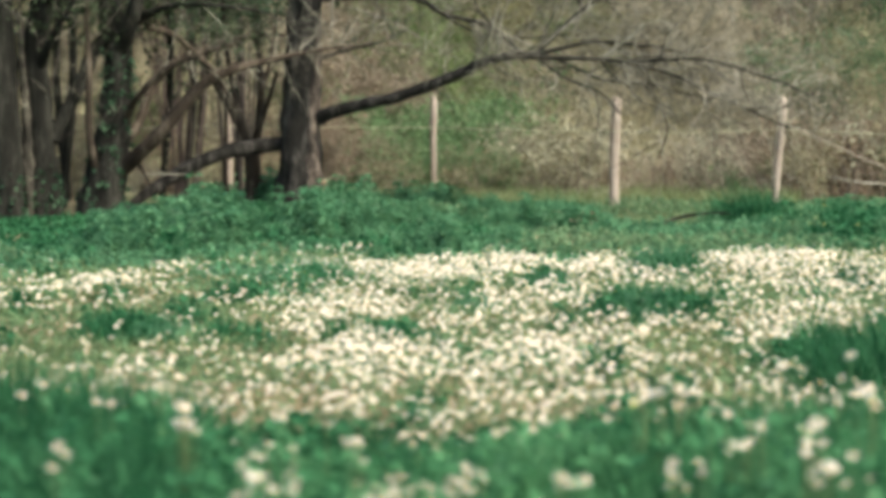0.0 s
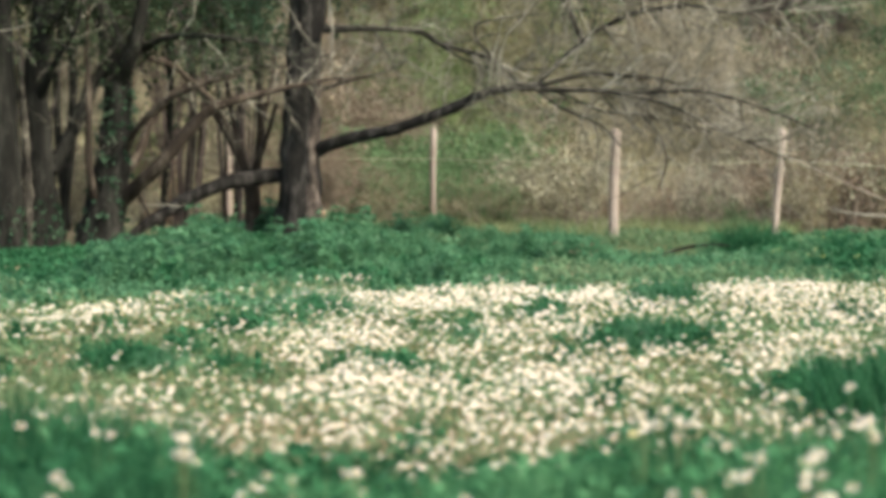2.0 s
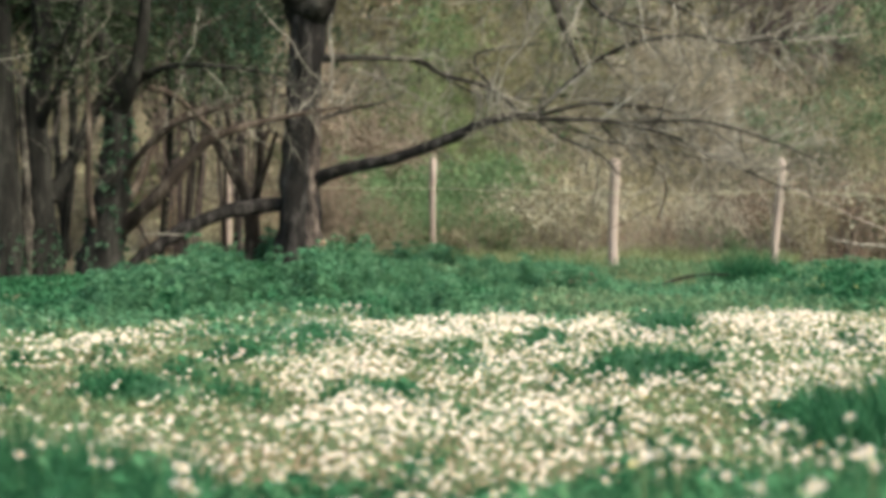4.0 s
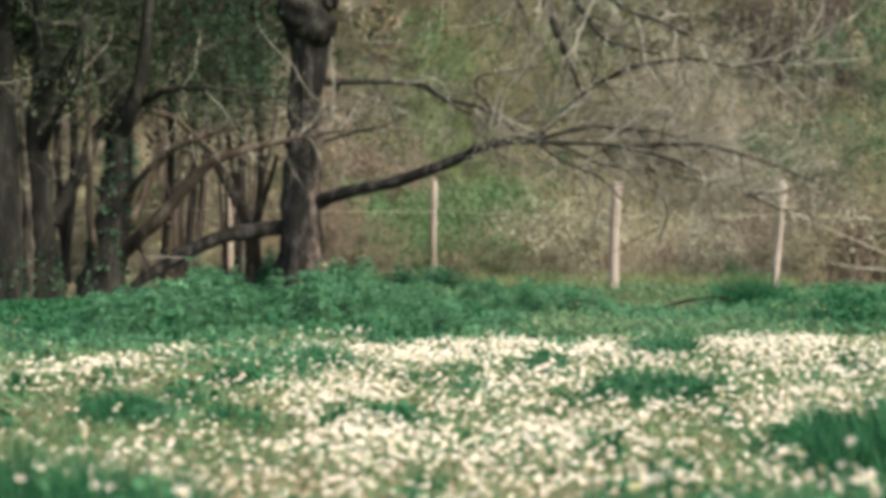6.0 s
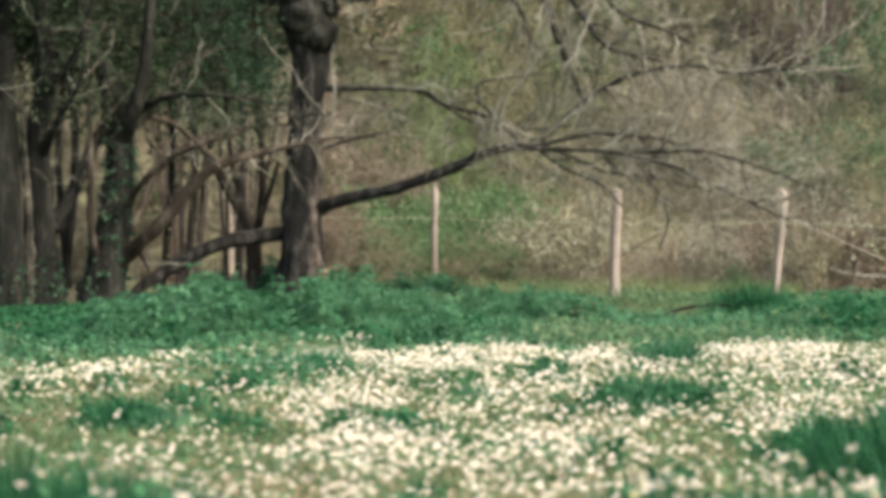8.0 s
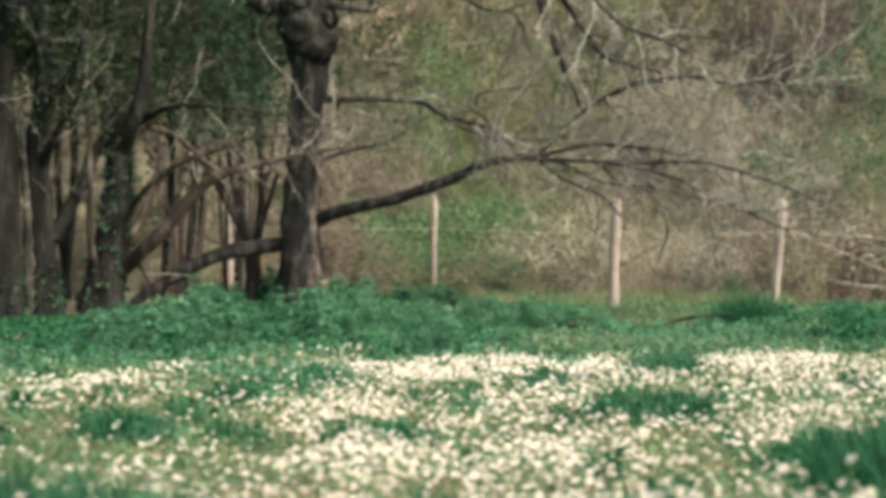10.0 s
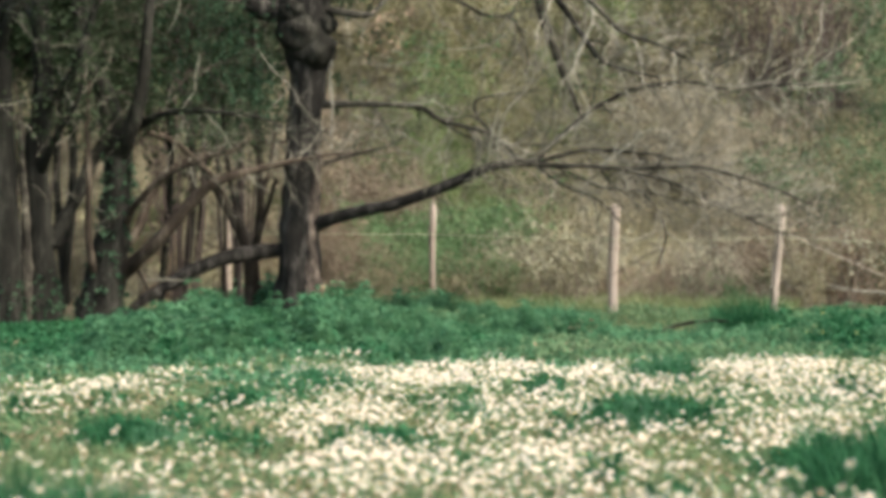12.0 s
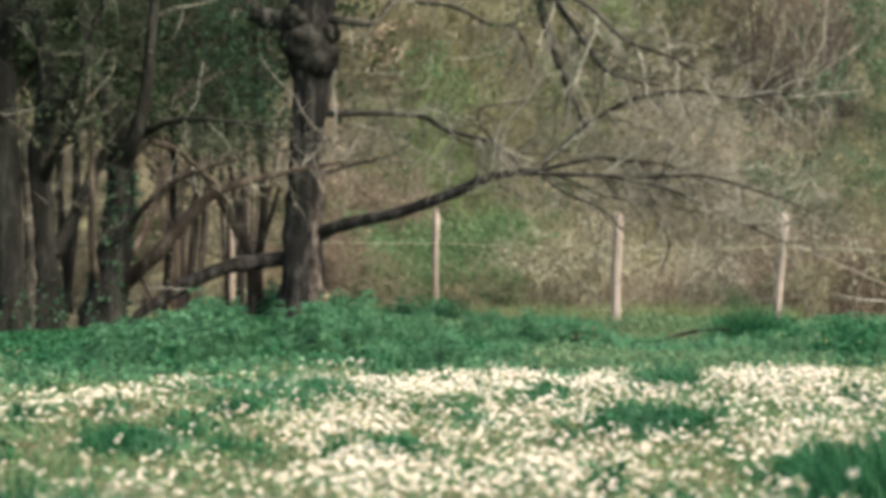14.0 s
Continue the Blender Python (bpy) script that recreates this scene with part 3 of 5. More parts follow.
limb(tree_a, (-4.72, 23.45, 2.90, 0.045), (-4.52, 23.30, 3.20, 0.038), (-4.28, 23.20, 3.48, 0.031), (-4.02, 23.10, 3.85, 0.018))

tree_b = tree("woodland_tree", "dark forked tree trunk with ivy at its foot", bark_shaded)
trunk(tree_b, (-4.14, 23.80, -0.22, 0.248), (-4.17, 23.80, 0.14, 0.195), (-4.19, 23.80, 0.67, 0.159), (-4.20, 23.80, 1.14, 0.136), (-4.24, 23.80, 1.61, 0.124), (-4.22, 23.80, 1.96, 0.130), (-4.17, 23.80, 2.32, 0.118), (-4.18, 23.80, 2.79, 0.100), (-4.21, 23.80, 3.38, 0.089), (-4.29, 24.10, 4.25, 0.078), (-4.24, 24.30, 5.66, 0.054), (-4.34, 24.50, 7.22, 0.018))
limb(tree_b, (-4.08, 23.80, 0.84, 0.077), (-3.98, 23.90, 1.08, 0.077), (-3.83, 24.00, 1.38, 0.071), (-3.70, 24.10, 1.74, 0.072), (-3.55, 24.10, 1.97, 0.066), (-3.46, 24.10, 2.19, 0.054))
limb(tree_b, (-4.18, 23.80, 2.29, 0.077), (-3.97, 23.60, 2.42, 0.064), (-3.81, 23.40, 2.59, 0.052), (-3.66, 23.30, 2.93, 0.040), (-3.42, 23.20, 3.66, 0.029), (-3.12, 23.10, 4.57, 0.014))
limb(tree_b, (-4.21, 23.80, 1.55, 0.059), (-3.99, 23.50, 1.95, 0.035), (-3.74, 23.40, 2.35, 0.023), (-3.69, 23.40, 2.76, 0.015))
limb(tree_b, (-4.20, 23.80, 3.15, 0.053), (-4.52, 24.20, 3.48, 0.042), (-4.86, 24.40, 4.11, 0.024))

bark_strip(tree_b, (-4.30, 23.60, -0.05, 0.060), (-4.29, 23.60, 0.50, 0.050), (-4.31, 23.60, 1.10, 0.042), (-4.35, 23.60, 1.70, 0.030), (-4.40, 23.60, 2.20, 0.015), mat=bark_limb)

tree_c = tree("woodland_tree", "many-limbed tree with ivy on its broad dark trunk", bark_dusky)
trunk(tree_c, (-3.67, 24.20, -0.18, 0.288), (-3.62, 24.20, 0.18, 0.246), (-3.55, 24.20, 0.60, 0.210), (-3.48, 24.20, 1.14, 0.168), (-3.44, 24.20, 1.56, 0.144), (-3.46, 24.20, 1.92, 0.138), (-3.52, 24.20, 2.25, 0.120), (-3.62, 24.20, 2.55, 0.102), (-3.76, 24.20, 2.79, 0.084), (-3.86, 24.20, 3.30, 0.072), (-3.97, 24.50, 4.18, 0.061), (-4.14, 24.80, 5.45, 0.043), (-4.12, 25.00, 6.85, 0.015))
limb(tree_c, (-3.46, 24.20, 1.74, 0.095), (-3.31, 24.00, 1.97, 0.089), (-3.19, 23.90, 2.32, 0.078), (-3.13, 23.90, 2.68, 0.068), (-3.09, 23.90, 3.15, 0.057), (-3.05, 24.00, 3.76, 0.048), (-2.96, 24.20, 4.86, 0.032), (-2.93, 24.40, 6.10, 0.013))
limb(tree_c, (-3.41, 24.20, 0.51, 0.090), (-3.18, 24.00, 0.72, 0.078), (-2.93, 23.90, 0.95, 0.073), (-2.69, 23.90, 1.23, 0.073), (-2.45, 23.90, 1.47, 0.062), (-2.17, 24.00, 1.59, 0.048), (-1.70, 24.20, 1.72, 0.029), (-1.24, 24.50, 1.82, 0.018), (-0.82, 24.70, 1.87, 0.008))
limb(tree_c, (-3.47, 24.20, 0.72, 0.063), (-3.27, 24.50, 1.02, 0.054), (-3.12, 24.70, 1.45, 0.048), (-2.85, 24.80, 1.73, 0.043), (-2.52, 24.90, 1.86, 0.038), (-2.13, 25.00, 1.97, 0.025), (-1.58, 25.10, 2.01, 0.014), (-1.15, 25.20, 2.18, 0.008))
limb(tree_c, (-3.26, 24.20, 2.10, 0.058), (-2.93, 23.90, 2.22, 0.036), (-2.61, 23.70, 2.25, 0.031), (-2.25, 23.60, 2.22, 0.023), (-1.84, 23.60, 2.16, 0.013), (-1.54, 23.60, 2.01, 0.005))
limb(tree_c, (-3.37, 24.20, 1.02, 0.048), (-3.22, 23.90, 1.26, 0.036), (-2.90, 23.70, 1.55, 0.031), (-2.54, 23.60, 1.72, 0.026), (-2.13, 23.60, 1.84, 0.016))
limb(tree_c, (-3.62, 24.20, 0.30, 0.053), (-3.70, 23.90, 0.84, 0.041), (-3.69, 23.80, 1.55, 0.033), (-3.71, 23.80, 2.08, 0.026), (-3.68, 23.80, 2.56, 0.016))
limb(tree_c, (-3.31, 24.20, 0.66, 0.026), (-3.18, 24.10, 0.54, 0.024), (-3.10, 24.10, 0.36, 0.016))
limb(tree_c, (-3.13, 24.20, 2.04, 0.037), (-2.87, 24.40, 1.96, 0.032), (-2.67, 24.50, 1.78, 0.032), (-2.45, 24.50, 1.57, 0.026), (-2.27, 24.50, 1.27, 0.018))

tree_d = tree("slender_tree", "slender bent tree with several thin stems", bark_brown)
trunk(tree_d, (-2.11, 25.60, -0.12, 0.127), (-2.12, 25.60, 0.20, 0.108), (-2.13, 25.60, 0.52, 0.095), (-2.15, 25.60, 0.74, 0.083), (-2.25, 25.60, 0.99, 0.070), (-2.36, 25.60, 1.18, 0.063), (-2.49, 25.60, 1.41, 0.057), (-2.62, 25.60, 1.60, 0.044), (-2.79, 25.60, 1.91, 0.038), (-2.88, 25.60, 2.42, 0.032), (-2.82, 25.60, 3.31, 0.025), (-2.88, 25.60, 4.45, 0.013))
limb(tree_d, (-2.13, 25.60, 0.52, 0.063), (-2.07, 25.60, 0.96, 0.051), (-2.04, 25.60, 1.47, 0.044), (-2.08, 25.60, 1.98, 0.038), (-2.12, 25.60, 2.49, 0.032), (-2.13, 25.60, 3.12, 0.025), (-2.18, 25.60, 4.07, 0.013))
limb(tree_d, (-2.28, 25.60, 1.06, 0.038), (-2.39, 25.80, 1.54, 0.029), (-2.47, 25.90, 2.05, 0.026), (-2.50, 25.90, 2.70, 0.019), (-2.47, 25.90, 3.60, 0.010))
limb(tree_d, (-2.04, 25.60, 1.34, 0.029), (-1.94, 25.80, 1.79, 0.022), (-1.88, 25.90, 2.31, 0.016))
limb(tree_d, (-2.40, 25.70, -0.05, 0.030), (-2.46, 25.70, 0.45, 0.026), (-2.44, 25.70, 0.95, 0.022), (-2.47, 25.70, 1.35, 0.016))
limb(tree_d, (-2.15, 25.60, 0.74, 0.044), (-1.98, 25.40, 1.15, 0.031), (-1.84, 25.30, 1.59, 0.022))

twigs(main_tree, 11, 0.95, 2, 0.008, 11, crooked=8)

# sprigs of leaf among the bare limbs of the old tree: where, how wide, how many
gen = np.random.default_rng(21)
for mat, label, spots in ((holly_leaf, "dark leafy sprig high on a limb", ((1.02, 24.3, 3.65, 0.16, 170), (0.75, 24.4, 3.75, 0.12, 90))),
                          (holly_leaf, "hanging spray of mid green leaves", ((-2.25, 25.0, 2.95, 0.25, 330), (-2.10, 25.0, 2.50, 0.19, 260), (-2.65, 25.2, 3.15, 0.30, 330), (-1.95, 24.9, 2.33, 0.13, 110), (-2.40, 25.0, 3.55, 0.24, 260), (-3.0, 25.2, 2.75, 0.25, 130), (-3.1, 25.2, 3.45, 0.26, 200), (-2.65, 25.1, 2.15, 0.16, 70))),
                          (fresh_leaf, "sprig of young green leaves", ((-0.20, 24.7, 2.95, 0.15, 110), (0.05, 24.7, 2.75, 0.12, 50), (0.55, 24.5, 3.0, 0.13, 60), (1.62, 24.6, 2.75, 0.14, 50), (0.95, 24.5, 1.62, 0.16, 60), (1.25, 24.4, 1.45, 0.12, 30))),
                          (russet, "sprig of dead russet leaves still on its twig", ((-0.68, 24.6, 3.22, 0.17, 60), (-0.35, 24.6, 3.40, 0.10, 20)))):
    for sx, sy, sz, w, n in spots:
        p = Pile()
        leaves(p, gen.normal(0, w, (n, 3)) + np.array([sx, sy, sz]), gen, 2, 0.038, 0.03)
        tagged(part("foliage", p, mat, main_tree, label), kind="stuff")
for t, seed in ((tree_a, 12), (tree_b, 13), (tree_c, 14), (tree_d, 15)):
    at = twigs(t, 8, 0.65, 2, 0.02, seed, twig_dusk if t is tree_d else None)
    gen = np.random.default_rng(seed + 100)
    high = at[(at[:, 2] > 1.9) & (at[:, 0] < -1.9)]
    p = Pile()
    leaves(p, high[gen.uniform(0, 1, len(high)) < 0.55], gen, 4, 0.046, 0.13)
    part("foliage", p, evergreen_leaf, t, "sparse dark green leaves among the limbs")


def ivy(t, low, high, n, seed):
    """Ivy leaves that cling to the foot of a trunk."""
    gen, line = np.random.default_rng(seed), TREES[t][1][0]
    pick = line[(line[:, 2] > low) & (line[:, 2] < high)]
    i = gen.integers(0, len(pick), n)
    a = gen.uniform(0, 2 * np.pi, n)
    at = pick[i, :3] + np.stack([np.cos(a), np.sin(a), gen.normal(0, 0.1, n)], 1) * (pick[i, 3] * gen.uniform(1.0, 1.15, n))[:, None]
    p = Pile()
    p.strew(LEAF, at, turned(n, 100, gen, 0.04, 0.08))
    part("ivy", p, holly_leaf, t, "dark glossy ivy clinging to the bark")


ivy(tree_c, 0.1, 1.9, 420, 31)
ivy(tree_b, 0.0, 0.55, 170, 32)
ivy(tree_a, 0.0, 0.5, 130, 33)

# ---- the fence ----
fence = thing("wire_fence", "old wire fence of pale weathered wooden posts with slack tape", "fence")


def fence_post(x, y, top, width, lean, seed):
    gen, p = np.random.default_rng(seed), Pile()
    n, k = 9, 12
    a = np.arange(n) * 2 * np.pi / n
    shape = 1 + gen.uniform(-0.16, 0.16, n)
    z = np.concatenate([np.linspace(-0.3, top, k), [top + 0.012]])
    z0 = float(land(x, y))
    rings = []
    for i, h in enumerate(z):
        r = width / 2 * shape * (1 + 0.05 * np.sin(h * 5 + seed)) * (0.82 if i == k else 1)
        slant = (0.02 + 0.02 * (seed % 3)) * np.cos(a + seed) if i >= k - 1 else 0
        rings.append(np.stack([x + lean * h + 0.012 * np.sin(h * 3 + seed) + r * np.cos(a), y + r * np.sin(a), z0 + h + slant + 0 * a], 1))
    v = np.concatenate(rings)
    i, j = np.meshgrid(np.arange(k), np.arange(n), indexing="ij")
    i, j = i.ravel(), j.ravel()
    p.add(v, np.stack([i * n + j, i * n + (j + 1) % n, (i + 1) * n + (j + 1) % n, (i + 1) * n + j], 1))
    p.add(np.vstack([rings[-1], rings[-1].mean(0)]), [(b, (b + 1) % n, n) for b in range(n)])
    return part("post", p, post_wood, fence, smooth=True)


fence_post(-2.79, 29.6, 1.20, 0.08, 0.02, 1)
fence_post(-0.12, 29.0, 1.32, 0.085, 0.01, 2)
fence_post(2.03, 27.0, 1.315, 0.133, 0.015, 3)
fence_post(3.965, 27.2, 1.32, 0.086, 0.06, 4)
fence_post(6.30, 26.6, 1.40, 0.12, 0.0, 5)
fence_post(-6.0, 33.5, 1.30, 0.12, 0.0, 6)


def strand(name, mat, a, b, sag, r, label):
    t = np.linspace(0, 1, 24)
    q = np.outer(1 - t, a) + np.outer(t, b)
    q[:, 2] -= sag * 4 * t * (1 - t)
    p = Pile()
    tube(p, np.column_stack([q, np.full(24, r)]), 6)
    part(name, p, mat, fence, label, True)


strand("tape", tape, (-6.0, 33.5, 1.0), (-2.79, 29.5, 1.0), 0.02, 0.006, "pale green fence tape")
strand("tape", tape, (-2.79, 29.5, 1.0), (-0.12, 28.92, 0.98), 0.01, 0.006, "pale green fence tape")
strand("tape", tape, (-0.12, 28.92, 0.98), (2.03, 26.9, 0.93), 0.01, 0.006, "pale green fence tape")
strand("tape", tape, (2.05, 26.9, 0.92), (4.03, 27.1, 0.96), 0.02, 0.005, "pale green fence tape")
strand("tape", tape, (4.06, 27.1, 0.95), (6.3, 26.5, 0.84), 0.0, 0.005, "pale green fence tape")
strand("rope", rope_mat, (4.07, 27.1, 1.03), (6.0, 26.2, 0.16), 0.03, 0.0065, "slack pale rope hanging from a post")

stick = Pile()
tube(stick, spline([(4.50, 26.6, 0.40, 0.009), (4.85, 26.5, 0.335, 0.014), (5.3, 26.4, 0.29, 0.016), (6.1, 26.3, 0.02, 0.020)], 0.1), 7, 0.1)
tagged(part("dead_stick", stick, bark_pale, None, "pale dead stick leaning in the weeds by the fence", True), category="stick")

fallen = Pile()
tube(fallen, spline([(1.75, 21.6, -0.01, 0.006), (2.05, 21.8, 0.045, 0.011), (2.27, 22.0, 0.098, 0.016), (2.46, 22.0, 0.136, 0.017), (2.73, 22.1, 0.142, 0.013), (2.95, 22.2, 0.10, 0.008)], 0.06), 7, 0.15)
tagged(part("fallen_branch", fallen, bark_dusky, None, "dark fallen branch lying in the grass", True), category="branch")

# ---- the thicket behind the fence and on the slope ----
def shrub(name, label, seed, stems, height, reach, twig_mat, leaf_mat, leaf_n, leaf_size, count=4, depth=2):
    gen = np.random.default_rng(seed)
    t = thing(name, label, "shrub", "thicket shrubs")
    at, fine = [], Pile()
    for _ in range(stems):
        p = Pile()
        a = gen.uniform(0, 2 * np.pi)
        r, h = reach * gen.uniform(0.2, 1.0), height * gen.uniform(0.55, 1.1)
        b = gen.uniform(0, 0.3, 2) - 0.15
        w = 0.010 + 0.006 * height * gen.uniform(0.4, 1)
        c = [(b[0], b[1], -0.15, w)]
        for s in (0.3, 0.65, 0.9, 1.0):
            c.append((b[0] + np.cos(a) * r * s ** 1.6 + gen.normal(0, 0.06), b[1] + np.sin(a) * r * s ** 1.6 + gen.normal(0, 0.06), h * (s - 0.18 * s ** 4), w * (1.05 - s)))
        line = spline(c, height * 0.09)
        tube(p, line, 4)
        at.extend(line[len(line) // (9 if height < 1.4 else 3):, :3])
        sprout(fine, line, gen, count, height * 0.32, depth, 0.02, at, 0.85)
        part("stem", p, twig_mat, t)
    tagged(part("twig_spray", fine, twig_mat, t), kind="stuff")
    q = Pile()
    at = np.array(at)
    leaves(q, at[gen.integers(0, len(at), leaf_n // 11)], gen, 11, leaf_size, 0.085)
    part("foliage", q, leaf_mat, t)
    return t


KINDS = [
    shrub("bare_shrub", "bare grey-brown shrub with tangled twigs in the thicket", 41, 8, 2.6, 1.2, brush_stem, brush_leaf, 900, 0.05, 6, 2),
    shrub("bare_shrub", "bare grey-brown shrub with tangled twigs in the thicket", 42, 7, 3.6, 1.6, twig_grey, brush_leaf, 900, 0.05, 7, 2),
    shrub("leafy_shrub", "green shrub in young leaf in the thicket", 43, 8, 2.8, 1.3, brush_stem, green_leaf, 3300, 0.05),
    shrub("leafy_shrub", "olive green shrub in young leaf in the thicket", 44, 8, 3.4, 1.4, brush_stem, brush_leaf, 3300, 0.052),
    shrub("bramble", "low bramble tangle with withered pale leaves", 45, 12, 1.25, 1.0, brush_stem, pale_leaf, 900, 0.042, 4, 2),
    shrub("bramble", "low bramble tangle with dull olive leaves", 46, 12, 1.35, 1.0, brush_stem, brush_leaf, 1600, 0.042, 4, 2),
    shrub("low_bush", "low bush in fresh green leaf behind the fence", 47, 10, 1.3, 0.9, brush_stem, fresh_leaf, 3000, 0.042, 3, 2),
    shrub("dusky_shrub", "tall dusky bare shrub with dense dark twigs", 48, 11, 4.6, 1.5, twig_dusk, rosy_leaf, 500, 0.05, 5, 2),
    shrub("sapling_clump", "clump of dark curving saplings beside the trunks", 49, 8, 4.4, 1.3, twig_dusk, ivy_leaf, 250, 0.06, 3, 2),
    shrub("rosy_shrub", "rosy brown shrub with withered leaves in the thicket", 141, 7, 3.2, 0.9, rosy_stem, rosy_leaf, 3000, 0.05, 5, 2),
    shrub("ochre_shrub", "ochre and olive shrub in bud on the slope", 142, 7, 3.3, 0.95, brush_stem, ochre_leaf, 3300, 0.052),
    shrub("bracken", "dead brown bracken behind the fence", 143, 10, 1.15, 0.6, rosy_stem, bracken_leaf, 1200, 0.042, 3, 2),
    shrub("pale_shrub", "grey-brown shrub with clusters of pale green leaves", 144, 8, 1.5, 0.85, rosy_stem, silver_leaf, 420, 0.058, 4, 2),
    shrub("narrow_green_shrub", "narrow green shrub in young leaf on the slope", 145, 7, 3.2, 0.85, brush_stem, green_leaf, 3300, 0.052),
    shrub("beige_shrub", "pale beige shrub with fine dry leaves on the slope", 146, 7, 3.0, 0.95, brush_stem, beige_leaf, 3000, 0.052),
    shrub("russet_shrub", "tall bare shrub with dense russet twigs on the slope", 147, 13, 4.4, 1.3, twig_dusk, bracken_leaf, 160, 0.05, 7, 2),
    shrub("dark_green_shrub", "deep green leafy shrub on the slope", 148, 8, 2.9, 1.0, brush_stem, deep_leaf, 3300, 0.052),
]


def place(kind, x, y, s, turn):
    return copy_thing(KINDS[kind], pose(x, y, float(land(x, y)) - 0.05, 0, 0, turn) @ Matrix.Scale(s, 4))


gen = np.random.default_rng(50)


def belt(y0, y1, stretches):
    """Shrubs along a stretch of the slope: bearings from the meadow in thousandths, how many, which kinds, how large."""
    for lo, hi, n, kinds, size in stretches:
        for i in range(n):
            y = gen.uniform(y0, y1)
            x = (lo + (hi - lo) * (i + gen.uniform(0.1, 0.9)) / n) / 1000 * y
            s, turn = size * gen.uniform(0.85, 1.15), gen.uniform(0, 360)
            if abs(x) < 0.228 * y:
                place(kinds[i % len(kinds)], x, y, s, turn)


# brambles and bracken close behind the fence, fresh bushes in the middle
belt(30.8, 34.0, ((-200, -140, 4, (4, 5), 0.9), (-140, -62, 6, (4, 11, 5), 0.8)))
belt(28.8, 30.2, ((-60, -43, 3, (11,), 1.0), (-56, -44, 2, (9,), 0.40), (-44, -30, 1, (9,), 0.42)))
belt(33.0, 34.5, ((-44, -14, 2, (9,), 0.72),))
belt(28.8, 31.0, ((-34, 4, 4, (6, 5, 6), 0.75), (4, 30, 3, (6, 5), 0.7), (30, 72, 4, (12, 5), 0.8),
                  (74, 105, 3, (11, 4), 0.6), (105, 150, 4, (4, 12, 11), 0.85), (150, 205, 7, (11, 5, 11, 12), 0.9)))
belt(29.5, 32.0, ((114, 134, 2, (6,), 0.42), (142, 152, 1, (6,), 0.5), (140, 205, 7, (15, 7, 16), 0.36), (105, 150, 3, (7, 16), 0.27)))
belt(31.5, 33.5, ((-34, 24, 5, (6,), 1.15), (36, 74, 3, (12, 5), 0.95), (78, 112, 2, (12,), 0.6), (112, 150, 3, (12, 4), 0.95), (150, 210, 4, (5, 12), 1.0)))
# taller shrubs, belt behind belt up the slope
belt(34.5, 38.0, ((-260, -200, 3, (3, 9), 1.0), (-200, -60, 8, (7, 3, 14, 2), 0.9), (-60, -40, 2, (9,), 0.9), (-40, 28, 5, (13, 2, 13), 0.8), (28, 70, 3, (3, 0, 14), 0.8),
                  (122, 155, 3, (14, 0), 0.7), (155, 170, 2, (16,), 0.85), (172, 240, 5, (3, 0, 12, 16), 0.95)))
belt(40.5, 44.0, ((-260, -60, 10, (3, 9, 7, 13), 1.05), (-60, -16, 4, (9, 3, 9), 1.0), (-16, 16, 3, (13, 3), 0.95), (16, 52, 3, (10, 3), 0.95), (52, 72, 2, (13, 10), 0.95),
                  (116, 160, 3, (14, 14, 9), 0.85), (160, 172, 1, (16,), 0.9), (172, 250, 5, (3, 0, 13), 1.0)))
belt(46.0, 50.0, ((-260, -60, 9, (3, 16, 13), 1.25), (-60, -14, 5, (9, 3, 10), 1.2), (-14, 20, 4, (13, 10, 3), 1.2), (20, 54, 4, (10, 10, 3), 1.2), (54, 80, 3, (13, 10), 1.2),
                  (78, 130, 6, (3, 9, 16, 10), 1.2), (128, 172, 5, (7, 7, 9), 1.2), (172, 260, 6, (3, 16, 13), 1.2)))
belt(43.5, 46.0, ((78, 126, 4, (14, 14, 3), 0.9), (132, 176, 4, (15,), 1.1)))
# deep green shrubs high on the slope
for x, y, size in ((8.3, 42.5, 1.5), (9.0, 44.5, 1.7), (5.1, 47.5, 1.3), (4.6, 50.0, 1.5)):
    place(16, x, y, size, gen.uniform(0, 360))
# saplings beside the trunks
for x, y in ((-4.7, 26.2), (-3.0, 26.9), (-2.35, 26.2)):
    place(8, x, y, gen.uniform(0.85, 1.1), gen.uniform(0, 360))
for i, k in enumerate(KINDS):  # the first of each kind stands at the thicket's ends
    x, y = (9.5 + 0.9 * (i // 2)) * (1 if i % 2 else -1), 36.0 + 1.7 * (i % 5)
    k.matrix_basis = pose(x, y, float(land(x, y)) - 0.05, 0, 0, 40 * i)


def slim_tree(seed, height):
    gen = np.random.default_rng(seed)
    t = thing("slim_tree", "slim bare woodland tree on the slope", "tree", "trees on the slope")
    p = Pile()
    c = [(gen.normal(0, 0.02) * s * height, gen.normal(0, 0.02) * s * height, s * height - 0.2, 0.006 * height * (1.03 - s)) for s in (0, 0.2, 0.45, 0.7, 0.9, 1)]
    line = spline(c, 0.4)
    tube(p, line, 8, 0.08)
    part("trunk", p, brush_stem, t, smooth=True)
    q, at = Pile(), []
    sprout(q, line, gen, 24, height * 0.22, 2, -0.03, at, 0.9, 0.3)
    part("crown", q, brush_stem, t, "fine bare branches")
    w, at = Pile(), np.array(at)
    leaves(w, at[gen.integers(0, len(at), 1800)], gen, 1, 0.09, 0.1)
    part("foliage", w, brush_leaf, t)
    return t


